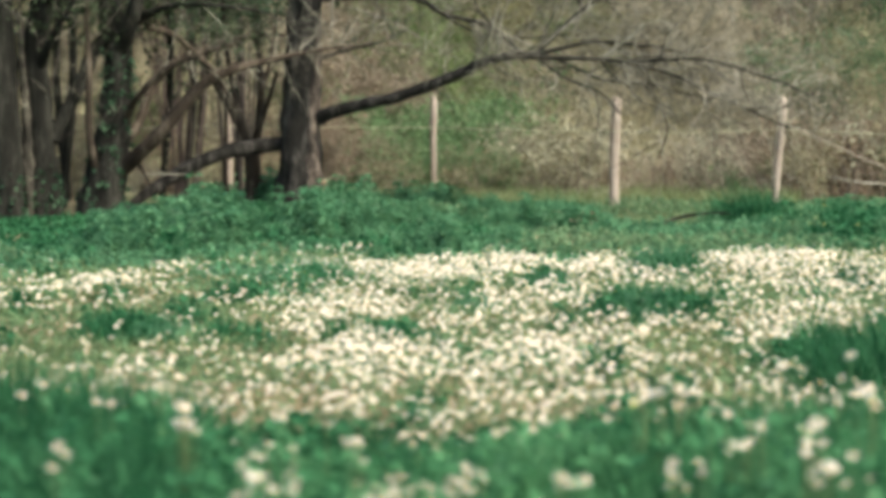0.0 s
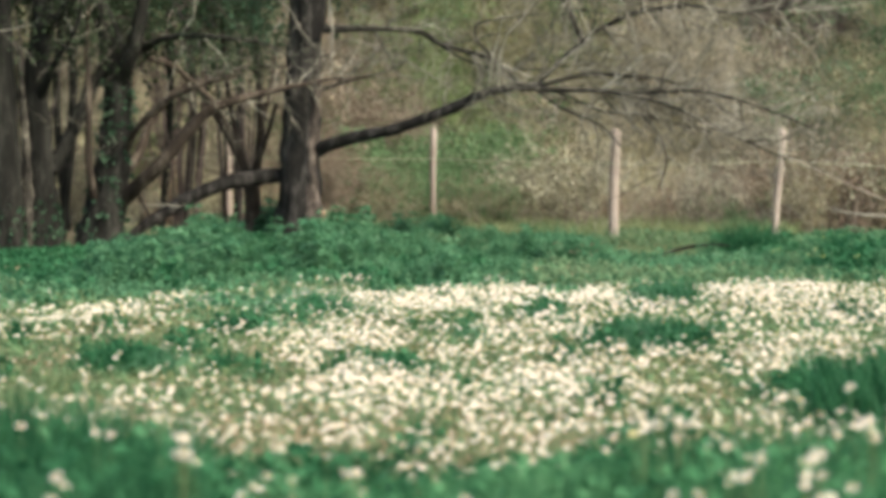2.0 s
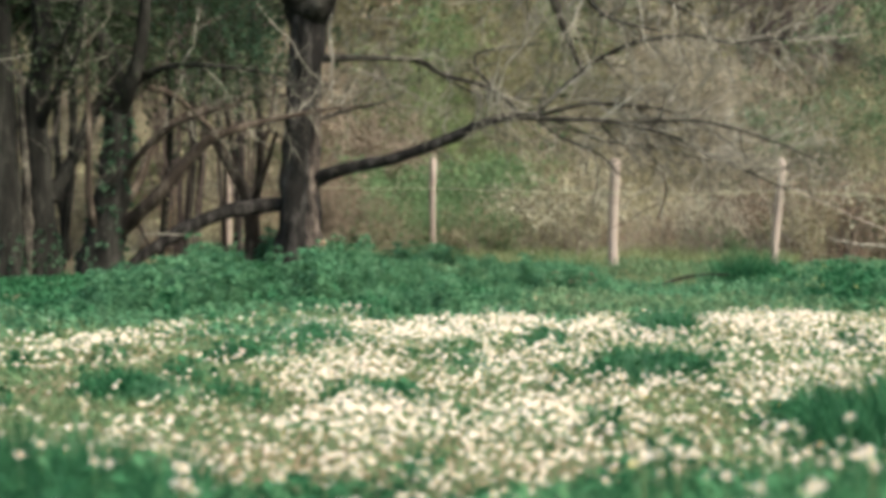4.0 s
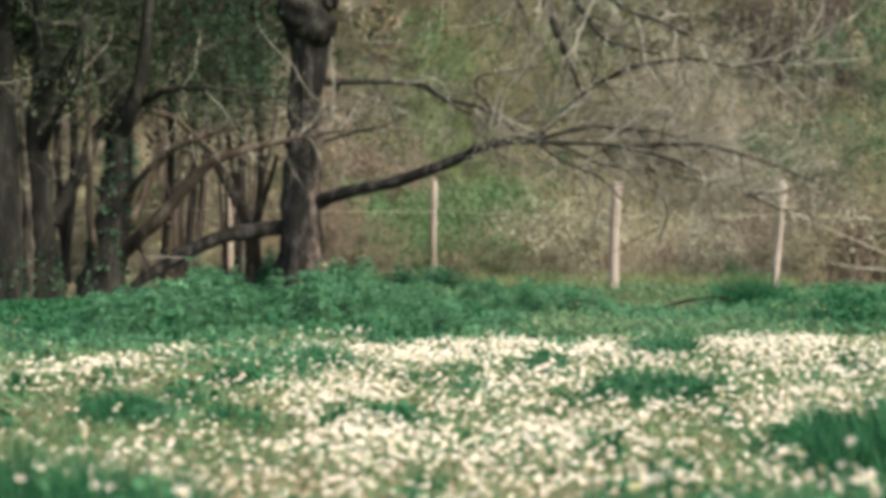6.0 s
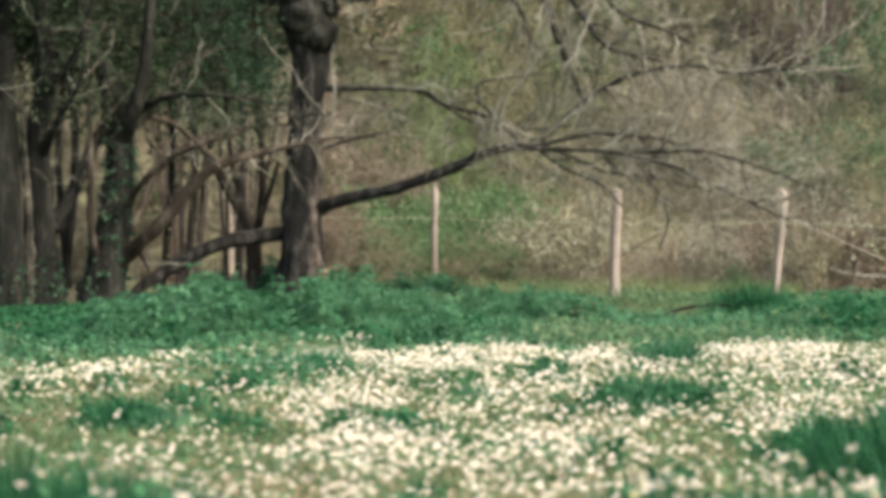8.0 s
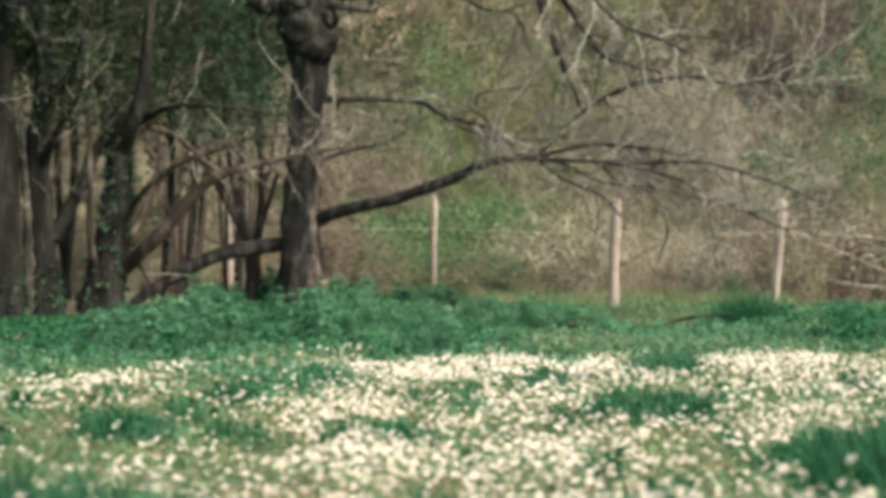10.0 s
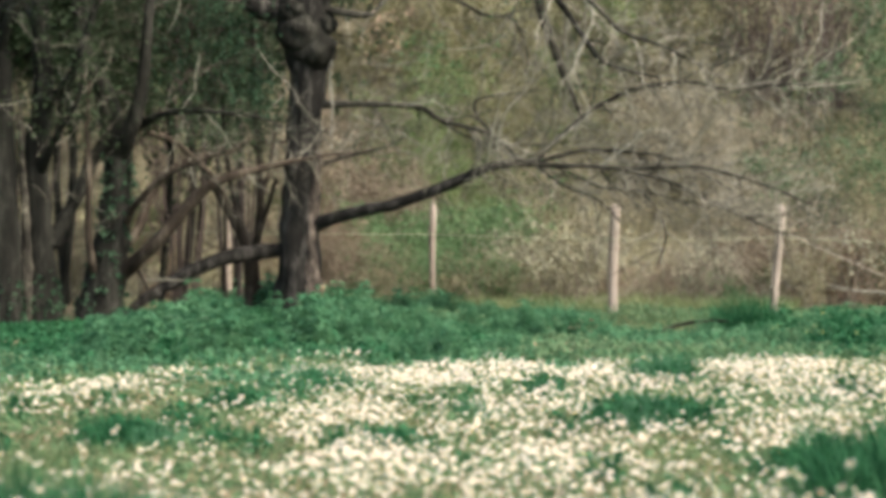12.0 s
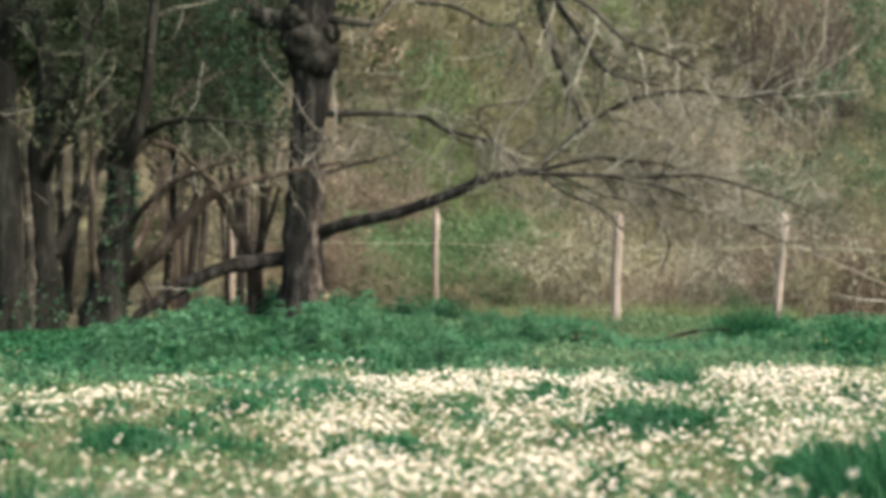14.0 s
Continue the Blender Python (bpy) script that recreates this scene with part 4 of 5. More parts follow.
SLIM = [slim_tree(61, 8.0), slim_tree(62, 9.5), slim_tree(63, 7.0)]
for i in range(14):
    y = 38 + 16 * ((i * 0.618) % 1)
    x = (-1 + 2 * ((i * 0.377 + 0.1) % 1)) * (0.2 * y + 2)
    if 0.0 < x / y < 0.2:
        x = -x - 0.03 * y
    m = pose(x, y, float(land(x, y)), 0, 0, gen.uniform(0, 360))
    if i < 3:
        SLIM[i].matrix_basis = m
    else:
        copy_thing(SLIM[i % 3], m @ Matrix.Scale(gen.uniform(0.8, 1.3), 4))



def evergreen(seed, height, low):
    """A dark leafy tree: a trunk, boughs, and a crown of many small clumps of leaves that begins above head height."""
    gen = np.random.default_rng(seed)
    t = thing("evergreen_tree", "dark evergreen tree with a dense leafy crown behind the bare trunks", "tree", "evergreens behind the trunks")
    p = Pile()
    line = spline([(0, 0, -0.2, 0.055), (0.16, 0, height * 0.3, 0.05), (-0.12, 0.05, height * 0.65, 0.04), (0, 0, height, 0.012)], 0.3)
    tube(p, line, 8, 0.1)
    part("trunk", p, bark_shaded, t, smooth=True)
    q, at = Pile(), []
    sprout(q, line, gen, 24, height * 0.3, 2, 0.03, at, 0.95, low / height)
    part("crown", q, bark_shaded, t, "fine dark branches")
    at = np.array(at)
    at = at[at[:, 2] > low * 0.85]
    w = Pile()
    leaves(w, at[gen.integers(0, len(at), 1250)], gen, 4, 0.096, 0.12)
    part("foliage", w, evergreen_leaf, t, "small dark green leaves")
    return t


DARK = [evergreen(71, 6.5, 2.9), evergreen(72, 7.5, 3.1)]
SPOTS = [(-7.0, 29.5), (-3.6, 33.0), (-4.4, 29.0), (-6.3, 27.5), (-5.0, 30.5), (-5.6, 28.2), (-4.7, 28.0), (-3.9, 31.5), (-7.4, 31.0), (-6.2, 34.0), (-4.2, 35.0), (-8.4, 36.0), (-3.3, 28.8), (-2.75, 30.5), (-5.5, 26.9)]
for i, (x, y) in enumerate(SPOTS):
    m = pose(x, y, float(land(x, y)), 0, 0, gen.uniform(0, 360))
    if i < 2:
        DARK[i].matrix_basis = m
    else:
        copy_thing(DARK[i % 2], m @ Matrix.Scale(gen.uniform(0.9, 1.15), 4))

# ---- the meadow ----
BLADE = [([(-0.5, 0, 0), (0.5, 0, 0), (0.34, 0.16, 0.55), (-0.34, 0.16, 0.55)], [(0, 1, 2, 3)], 0)]
TIP = [([(-0.34, 0.16, 0.55), (0.34, 0.16, 0.55), (0, 0.48, 0.95)], [(0, 1, 2)], 0)]


def blades(pile, x, y, z, h, w, gen, tilt=35):
    m = turned(len(x), tilt, gen)
    m = m * np.stack([w, h, h], 1)[:, None, :]
    at = np.stack([x, y, z], 1)
    v = np.array(BLADE[0][0] + [TIP[0][0][2]])
    g = np.einsum("nij,vj->nvi", m, v) + at[:, None]
    k = np.arange(len(x))[:, None] * 5
    pile.add(g.reshape(-1, 3), k + np.array([[0, 1, 2, 3]]))
    pile.f3.append(k + np.array([[3, 2, 4]]) + pile.n - len(x) * 5)
    pile.m3.append(np.zeros(len(x)))


# lush tufts with few flowers: x, y, reach across, reach along, fullness
TUFTS = [(1.42, 14.8, 0.33, 1.0, 1.0), (1.01, 11.50, 0.42, 0.60, 1.0), (1.58, 8.92, 0.52, 0.9, 1.0), (-0.26, 10.30, 0.22, 0.40, 0.8), (-1.22, 11.04, 0.22, 0.40, 0.8), (-1.52, 10.67, 0.30, 0.50, 0.8), (-0.78, 13.80, 0.30, 0.70, 0.7), (-0.92, 6.35, 0.75, 0.55, 1.0), (0.23, 6.07, 0.50, 0.50, 1.0), (0.69, 6.72, 0.36, 0.50, 1.0), (1.38, 6.62, 0.55, 0.60, 1.0), (-0.32, 6.53, 0.30, 0.40, 1.0), (-1.10, 12.33, 0.35, 0.50, 0.8), (0.60, 13.43, 0.18, 0.40, 1.0)]


tg = np.random.default_rng(69)
for _ in range(120):
    ty = math.sqrt(tg.uniform(36, 250))
    tx = tg.uniform(-1, 1) * (0.2 * ty + 0.5)
    if not (tx < -0.6 and 7.2 < ty < 9.8):  # a straw-coloured stretch
        TUFTS.append((tx, ty, tg.uniform(0.05, 0.15), tg.uniform(0.10, 0.26), tg.uniform(0.4, 0.9)))


def tuft_mask(x, y):
    m = np.zeros_like(x)
    for tx, ty, a, b, k in TUFTS:
        m = np.maximum(m, k * (1 - ((x - tx) / a) ** 2 - ((y - ty) / b) ** 2))
    return np.clip(m * 1.15 - 0.55 * lattice(x * 8, y * 5, 61) * (m > 0), 0, 1)


def wedge(n, y0, y1, gen, extra=0.8):
    """Places spread evenly over the part of the meadow that widens away from the eye."""
    y = np.sqrt(gen.uniform(y0 * y0, y1 * y1, n))
    return (gen.uniform(-1, 1, n) * (0.2 * y + extra)), y


gen = np.random.default_rng(70)
p = Pile()
x, y = wedge(62000, 5.5, 18, gen)
h = gen.uniform(0.02, 0.055, len(x)) * (0.8 + 0.6 * lattice(x * 1.4, y * 1.1, 9))
blades(p, x, y, land(x, y) - 0.005, h, gen.uniform(0.003, 0.006, len(x)), gen, 55)
tagged(part("meadow_grass", p, turf, None, "short green and straw-coloured meadow grass full of daisies"), category="grass", kind="stuff")

def leaf_mat(name, label, mat, n, y0, y1, size, height, chance, seed):
    """Small leaves lying at all angles: clover, dock and rosettes between the grass."""
    gen, p = np.random.default_rng(seed), Pile()
    x, y = wedge(n, y0, y1, gen)
    c = chance(x, y)
    k = gen.uniform(0, 1, n) < c
    x, y, c = x[k], y[k], c[k]
    z = land(x, y) + gen.uniform(0.0, 1.0, len(x)) * height * np.clip(c * 1.3, 0.25, 1)
    p.strew(LEAF, np.stack([x, y, z], 1), turned(len(x), 65, gen, size * 0.6, size * 1.4))
    tagged(part(name, p, mat, None, label), category="leaves", kind="stuff")


leaf_mat("clover_mat", "mat of small green leaves among the daisies", turf, 105000, 6.2, 17.0, 0.024, 0.05, lambda x, y: 0.35 + 0.65 * lattice(x * 1.7, y * 1.0, 26), 201)
leaf_mat("lush_leaves", "lush broad leaves in green mounds", lush, 110000, 4.8, 16.5, 0.034, 0.12,
         lambda x, y: np.clip(tuft_mask(x, y) * 1.4 + np.where(y < 7.3, 0.4 * lattice(x * 2.4 + 5, y * 1.8, 27), 0), 0, 1), 202)

p = Pile()
x, y = wedge(160000, 4.8, 17, gen)
m = tuft_mask(x, y)
keep = gen.uniform(0, 1, len(x)) < m * 1.5 + 0.015 + np.where(y < 7.0, 0.6 * lattice(x * 3 + 5, y * 2.0, 21), 0)
x, y, m = x[keep], y[keep], m[keep]
h = gen.uniform(0.07, 0.15, len(x)) * (0.55 + 0.85 * m) * np.where(y < 7.0, 0.5 + 0.9 * lattice(x * 3 + 5, y * 2.0, 21), 1.0)
blades(p, x, y, land(x, y) - 0.01, h, gen.uniform(0.005, 0.011, len(x)), gen, 50)
tagged(part("lush_grass", p, lush, None, "lush dark green grass tufts between the daisies"), category="grass", kind="stuff")

# tall tussocks closest to the eye
def tussock_height(x, y):
    h = 0.06 + 0.15 * lattice(x * 2.6 + 9, y * 1.6, 51) + 0.07 * lattice(x * 8, y * 5, 52)
    return h * (0.85 + 0.5 * np.exp(-((x + 0.95) / 0.4) ** 2) + 0.6 * np.exp(-((x - 1.0) / 0.35) ** 2) + 0.2 * np.exp(-((x - 0.2) / 0.3) ** 2))


bx, by = wedge(24000, 4.3, 6.1, gen, 0.5)
lx, ly = wedge(3500, 4.3, 6.1, gen, 0.5)
for name, label, mat, lo, hi in (("dark_tussocks", "tall dark green tussocks at the meadow's near end", lush, -9, -0.5), ("tall_tussocks", "tall lush green tussocks at the meadow's near end", tussock, -0.5, 9)):
    p = Pile()
    k = (bx + 0.2 * lattice(bx * 5, by * 4, 53) > lo) & (bx + 0.2 * lattice(bx * 5, by * 4, 53) <= hi)
    x, y = bx[k], by[k]
    h = tussock_height(x, y) * gen.uniform(0.45, 1.1, len(x))
    blades(p, x, y, land(x, y) - 0.01, h, gen.uniform(0.006, 0.014, len(x)), gen, 38)
    k = (lx > lo) & (lx <= hi)
    x, y = lx[k], ly[k]
    z = land(x, y) + tussock_height(x, y) * gen.uniform(0.3, 0.9, len(x))
    p.strew(LEAF, np.stack([x, y, z], 1), turned(len(x), 65, gen, 0.025, 0.06))
    tagged(part(name, p, mat, None, label), category="grass", kind="stuff")

p = Pile()
x, y = wedge(60000, 6.5, 18, gen)
straw = np.clip((-0.55 - x) / 0.4, 0, 1) * np.exp(-((y - 8.6) / 1.2) ** 4)
k = gen.uniform(0, 1, len(x)) < 0.8 * np.clip(lattice(x * 1.3 + 2, y * 0.9, 23) * 2 - 1.05, 0, 1) + 0.03 + 0.16 * straw
x, y = x[k], y[k]
blades(p, x, y, land(x, y), gen.uniform(0.03, 0.09, len(x)), gen.uniform(0.003, 0.007, len(x)), gen, 80)
tagged(part("dry_grass", p, dry, None, "straw-coloured dead grass between the green"), category="grass", kind="stuff")

# weeds before the trees and the fence
STALK = [([(-0.008, 0, 0), (0.008, 0, 0), (0, 0, 1)], [(0, 1, 2)], 0)]


def weed_shape(seed, levels):
    """One leafy weed a unit high: a stalk with pairs of pointed leaves that shrink upwards."""
    gen, v, f = np.random.default_rng(seed), [], []
    for k in range(levels):
        z = 0.15 + 0.85 * k / levels
        for q in range(4):
            a = q * np.pi / 2 + k * 0.8 + gen.normal(0, 0.3)
            ln, w = 0.28 * (1.15 - 0.6 * z) * gen.uniform(0.7, 1.2), 0.065 * gen.uniform(0.8, 1.2)
            c, s, up = np.cos(a), np.sin(a), gen.uniform(-0.05, 0.2)
            b = len(v)
            v += [(0, 0, z), (c * ln * 0.5 - s * w, s * ln * 0.5 + c * w, z + up * ln + 0.03), (c * ln, s * ln, z + up * ln * 0.6 - 0.04), (c * ln * 0.5 + s * w, s * ln * 0.5 - c * w, z + up * ln + 0.03)]
            f += [(b, b + 1, b + 2), (b, b + 2, b + 3)]
    b = len(v)
    v += [(-0.012, 0, 0), (0.012, 0, 0), (0, 0.01, 1)]
    f.append((b, b + 1, b + 2))
    return [(v, f, 0)]


WEEDS = [weed_shape(80 + i, 5) for i in range(4)]


def meadow_edge(x):
    """How far the daisies reach before the weeds begin."""
    return 14.7 + 1.7 * np.clip((x + 2.0) / 1.2, 0, 1) + 0.8 * (lattice(x * 0.9, x * 0 + 3.0, 31) - 0.5) + 1.3 * (lattice(x * 2.6, x * 0 + 9.0, 35) - 0.5)


def trunk_foot(x, y):
    """Feet of the dark trunks: bright weeds thinned so darker ones give the shade."""
    return np.clip((-0.143 * y - x) / 0.45 + 0.25 * (lattice(x * 3, y * 2, 37) - 0.5), 0, 1) * np.clip((y - 17.0) / 2.0, 0, 1)


def by_fence(x, y):
    """The short pale grass along the fence."""
    return np.exp(-((x - 2.35) / 0.8) ** 4) * np.clip((y - 21.6) / 1.2, 0, 1)


def weed_height(x, y):
    """How tall the weeds stand: tallest before the trees, low on the short-grass strip by the fence."""
    edge = meadow_edge(x) + 0.1
    left = np.clip((0.9 - x) / 1.8, 0, 1) * np.clip((x + 3.3) / 0.8, 0, 1)
    bump = 0.8 * np.exp(-((x - 1.2) / 0.4) ** 2 - ((y - 22.0) / 1.5) ** 2) + 0.45 * np.exp(-((x - 3.3) / 0.9) ** 2 - ((y - 22.5) / 1.8) ** 2) + 0.5 * np.clip((x - 3.0) / 1.5, 0, 1)
    tall = 0.11 * np.clip((x + 3.7) / 1.0, 0.4, 1) + 0.155 * left + 0.17 * np.clip(bump, 0, 1.1)
    tall = tall * (1 - 0.92 * by_fence(x, y))
    tall = tall * (1 - 0.5 * np.clip(x - 1.4, 0, 1) * np.clip(y - 22.5, 0, 1))
    tall = tall * (1 - 0.93 * trunk_foot(x, y))
    return np.clip((y - edge) / 1.6, 0, 1) * tall * (0.02 + 0.55 * lattice(x * 1.6, y * 1.1, 33) + 1.75 * lattice(x * 3.6, y * 2.2, 34) ** 2.0)


p = Pile()
for w in WEEDS:
    x, y = wedge(3000, 14.5, 28, gen, 1.0)
    h = weed_height(x, y)
    k = h > 0.06
    x, y, h = x[k], y[k], h[k] * gen.uniform(0.75, 1.2, k.sum())
    t = turned(len(x), 22, gen) * np.maximum(h, 0.08)[:, None, None]
    p.strew(w, np.stack([x, y, land(x, y) - 0.01], 1), t)
tagged(part("nettle_bed", p, nettle, None, "bed of knee-high bluish green nettles and weeds under the trees"), category="weeds", kind="stuff")

p = Pile()
x, y = wedge(40000, 14.8, 32, gen, 1.2)
h = gen.uniform(0.03, 0.085, len(x)) * np.clip((y - meadow_edge(x)) / 1.2 + 0.5, 0.35, 1)
k = gen.uniform(0, 1, len(x)) < 1 - 0.92 * trunk_foot(x, y)
x, y, h = x[k], y[k], h[k]
blades(p, x, y, land(x, y) - 0.01, h, gen.uniform(0.006, 0.012, len(x)), gen, 45)
tagged(part("rough_grass", p, weed_light, None, "rough green grass under the weeds and along the fence"), category="grass", kind="stuff")

p = Pile()
x, y = gen.uniform(-1.7, 4.4, 26000), gen.uniform(22.0, 33, 26000)
k = (x > 0.3) | (y > 26.5)
x, y = np.concatenate([x[k], gen.uniform(-1.7, 4.4, 6000)]), np.concatenate([y[k], gen.uniform(28.0, 29.0, 6000)])
blades(p, x, y, land(x, y) - 0.01, gen.uniform(0.03, 0.085, len(x)) * np.where(y > 28.0, 3.4, 1.0), gen.uniform(0.007, 0.013, len(x)) * np.where(y > 28.0, 1.4, 1.0), gen, 45)
tagged(part("fence_grass", p, pale_turf, None, "pale yellowish grass on the strip along the fence"), category="grass", kind="stuff")

leaf_mat("weed_mat", "low mat of mixed green weeds under the nettles", nettle, 80000, 13.8, 28, 0.045, 0.09,
         lambda x, y: (1 - 0.96 * trunk_foot(x, y)) * (1 - 0.8 * by_fence(x, y)) * np.clip((y - meadow_edge(x)) / 0.8 + 0.6, 0, 1) * (0.3 + 0.7 * lattice(x * 2.0, y * 1.2, 28)), 203)
leaf_mat("light_weed_mat", "patches of lighter yellowish weeds among the nettles", weed_light, 60000, 13.8, 28, 0.045, 0.16,
         lambda x, y: (1 - 0.95 * trunk_foot(x, y)) * np.clip((y - meadow_edge(x)) / 0.8 + 0.6, 0, 1) * np.clip(lattice(x * 0.9 + 4, y * 0.7, 29) * 3 - 1.5, 0, 1), 204)

p = Pile()
y = gen.uniform(35, 53, 17000)
x = y * (0.094 + gen.normal(0, 0.022, len(y)))
blades(p, x, y, land(x, y) - 0.02, gen.uniform(0.12, 0.30, len(x)), gen.uniform(0.015, 0.03, len(x)), gen, 55)
tagged(part("clearing_grass", p, clearing_turf, None, "pale khaki grass of a small clearing on the slope"), category="grass", kind="stuff")

# the dark lush colour stands in for canopy shade on these weeds
leaf_mat("shade_toned_weeds", "low weeds under the trunks, coloured dark for the canopy's shade", lush, 80000, 15.0, 24.0, 0.042, 0.06,
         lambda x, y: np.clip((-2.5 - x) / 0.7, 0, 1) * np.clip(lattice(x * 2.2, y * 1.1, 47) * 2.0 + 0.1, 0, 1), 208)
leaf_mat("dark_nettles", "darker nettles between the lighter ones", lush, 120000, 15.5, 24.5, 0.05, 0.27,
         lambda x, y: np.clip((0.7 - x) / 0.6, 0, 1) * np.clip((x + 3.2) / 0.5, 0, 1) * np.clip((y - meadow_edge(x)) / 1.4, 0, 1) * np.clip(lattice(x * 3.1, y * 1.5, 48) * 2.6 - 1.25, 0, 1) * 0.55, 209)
leaf_mat("dead_litter", "brown dead stalks and leaves among the low weeds", dry, 26000, 15.5, 21.0, 0.035, 0.10,
         lambda x, y: np.clip(1.15 - ((x - 1.5) / 1.3) ** 2 - ((y - 18.2) / 2.2) ** 2, 0, 1) * np.clip(lattice(x * 2.8, y * 1.3, 49) * 2.6 - 1.35, 0, 1) * 0.8, 210)
leaf_mat("grey_green_weeds", "low grey-green weeds among sparse daisies", nettle, 26000, 11.0, 16.0, 0.036, 0.11,
         lambda x, y: np.clip(1.2 - ((x + 1.15) / 0.6) ** 2 - ((y - 13.6) / 1.6) ** 2, 0, 1) * np.clip(lattice(x * 3.4, y * 1.8, 38) * 2.4 - 0.7, 0, 1), 206)
leaf_mat("lush_weeds", "lush dark weeds at the meadow's edge by the fence", lush, 60000, 17.0, 24.0, 0.05, 0.34,
         lambda x, y: np.clip(1.2 - ((x - 3.6) / 0.75) ** 2 - ((y - 20.8) / 2.0) ** 2, 0, 1) * np.clip(lattice(x * 2.6, y * 1.3, 39) * 2.2 - 0.55, 0, 1), 207)


def grass_clump(label, x, y, n, reach, tall, mat, seed):
    """A rank tuft of long arching blades."""
    gen, p = np.random.default_rng(seed), Pile()
    t = thing("grass_clump", label, "grass", "clumps of rank grass", (x, y, float(land(x, y))))
    u, v = gen.normal(0, reach, n), gen.normal(0, reach * 1.3, n)
    h = tall * gen.uniform(0.45, 1.1, n) * np.exp(-0.25 * (u / reach) ** 2)
    blades(p, u, v, np.zeros(n) - 0.03, h, gen.uniform(0.009, 0.016, n), gen, 32)
    tagged(part("leafage", p, mat, t), kind="stuff")


BY_POST, WEEDY, MOUND = "tall clump of rank green grass by a fence post", "rank green clump in the weeds", "lush dark green mound of grass among the daisies"
for x, y, n, reach, tall, mat, label in (
        (2.85, 22.3, 460, 0.15, 0.50, lush, BY_POST), (3.10, 22.5, 460, 0.16, 0.50, lush, BY_POST), (3.35, 22.9, 380, 0.17, 0.40, lush, BY_POST),
        (1.10, 22.2, 620, 0.20, 0.42, nettle, "rank green clump caught with dead leaves"), (1.38, 22.5, 480, 0.18, 0.34, nettle, WEEDY), (0.75, 22.6, 320, 0.16, 0.30, nettle, WEEDY),
        (3.75, 21.5, 340, 0.18, 0.36, lush, WEEDY), (4.0, 20.5, 340, 0.18, 0.32, lush, WEEDY), (3.55, 19.6, 300, 0.17, 0.25, lush, WEEDY),
        (1.66, 8.40, 900, 0.13, 0.33, lush, MOUND), (1.88, 8.8, 900, 0.14, 0.36, lush, MOUND), (1.45, 8.25, 620, 0.11, 0.28, lush, MOUND), (1.58, 9.3, 520, 0.12, 0.26, lush, MOUND),
        (-1.25, 6.5, 1100, 0.14, 0.36, lush, MOUND), (-1.02, 6.40, 900, 0.12, 0.36, lush, MOUND), (-0.80, 6.55, 620, 0.10, 0.28, lush, MOUND), (0.92, 6.60, 700, 0.11, 0.20, lush, MOUND), (1.14, 6.55, 700, 0.11, 0.22, lush, MOUND),
        (1.02, 11.4, 520, 0.15, 0.21, nettle, MOUND), (1.24, 11.6, 520, 0.13, 0.21, lush, MOUND), (0.84, 11.3, 420, 0.12, 0.16, lush, MOUND), (1.40, 14.6, 480, 0.15, 0.25, nettle, MOUND), (1.55, 15.1, 400, 0.15, 0.25, lush, MOUND),
        (-1.48, 10.5, 520, 0.14, 0.19, lush, MOUND), (-1.30, 10.3, 420, 0.12, 0.16, nettle, MOUND), (-0.98, 10.4, 380, 0.09, 0.15, lush, MOUND), (-0.22, 10.3, 480, 0.13, 0.13, nettle, MOUND), (-0.72, 14.0, 420, 0.14, 0.20, nettle, MOUND), (-0.95, 15.0, 400, 0.17, 0.20, nettle, MOUND),
        (-1.62, 9.4, 420, 0.11, 0.15, turf, MOUND), (0.18, 11.9, 380, 0.11, 0.13, nettle, MOUND), (0.62, 13.3, 380, 0.11, 0.15, nettle, MOUND), (2.45, 13.2, 420, 0.15, 0.17, lush, MOUND)):
    grass_clump(label, x, y, n, reach, tall, mat, int(1000 * abs(x) + 10 * y))

leaf_mat("dark_weed_clump", "clump of dark lush weeds at the meadow's edge", lush, 60000, 16.0, 21.5, 0.05, 0.26,
         lambda x, y: np.clip(1.3 - ((x - 3.75) / 0.75) ** 2 - ((y - 18.6) / 1.9) ** 2, 0, 1) * np.clip(lattice(x * 3.0, y * 1.6, 36) * 2.2 - 0.5, 0, 1), 205)

# ---- daisies ----
def daisy_shape(petals, seed):
    """A flower head a unit across: a ring of blunt petals, slightly cupped, round a domed centre."""
    gen, v, f = np.random.default_rng(seed), [], []
    for i in range(petals):
        a = 2 * np.pi * (i + gen.uniform(-0.15, 0.15)) / petals
        w = 0.80 * np.pi / petals
        up = gen.uniform(-0.03, 0.12)
        b = len(v)
        v += [(0.10 * np.cos(a), 0.10 * np.sin(a), 0), (0.42 * np.cos(a - w * 0.8), 0.42 * np.sin(a - w * 0.8), up * 0.7), (0.5 * np.cos(a), 0.5 * np.sin(a), up), (0.42 * np.cos(a + w * 0.8), 0.42 * np.sin(a + w * 0.8), up * 0.7)]
        f.append((b, b + 1, b + 2, b + 3))
    ring = [(0.15 * np.cos(a), 0.15 * np.sin(a), 0.015) for a in np.arange(7) * 2 * np.pi / 7]
    centre = ([*ring, (0, 0, 0.09)], [(i, (i + 1) % 7, 7) for i in range(7)], 1)
    return (v, f, 0), centre


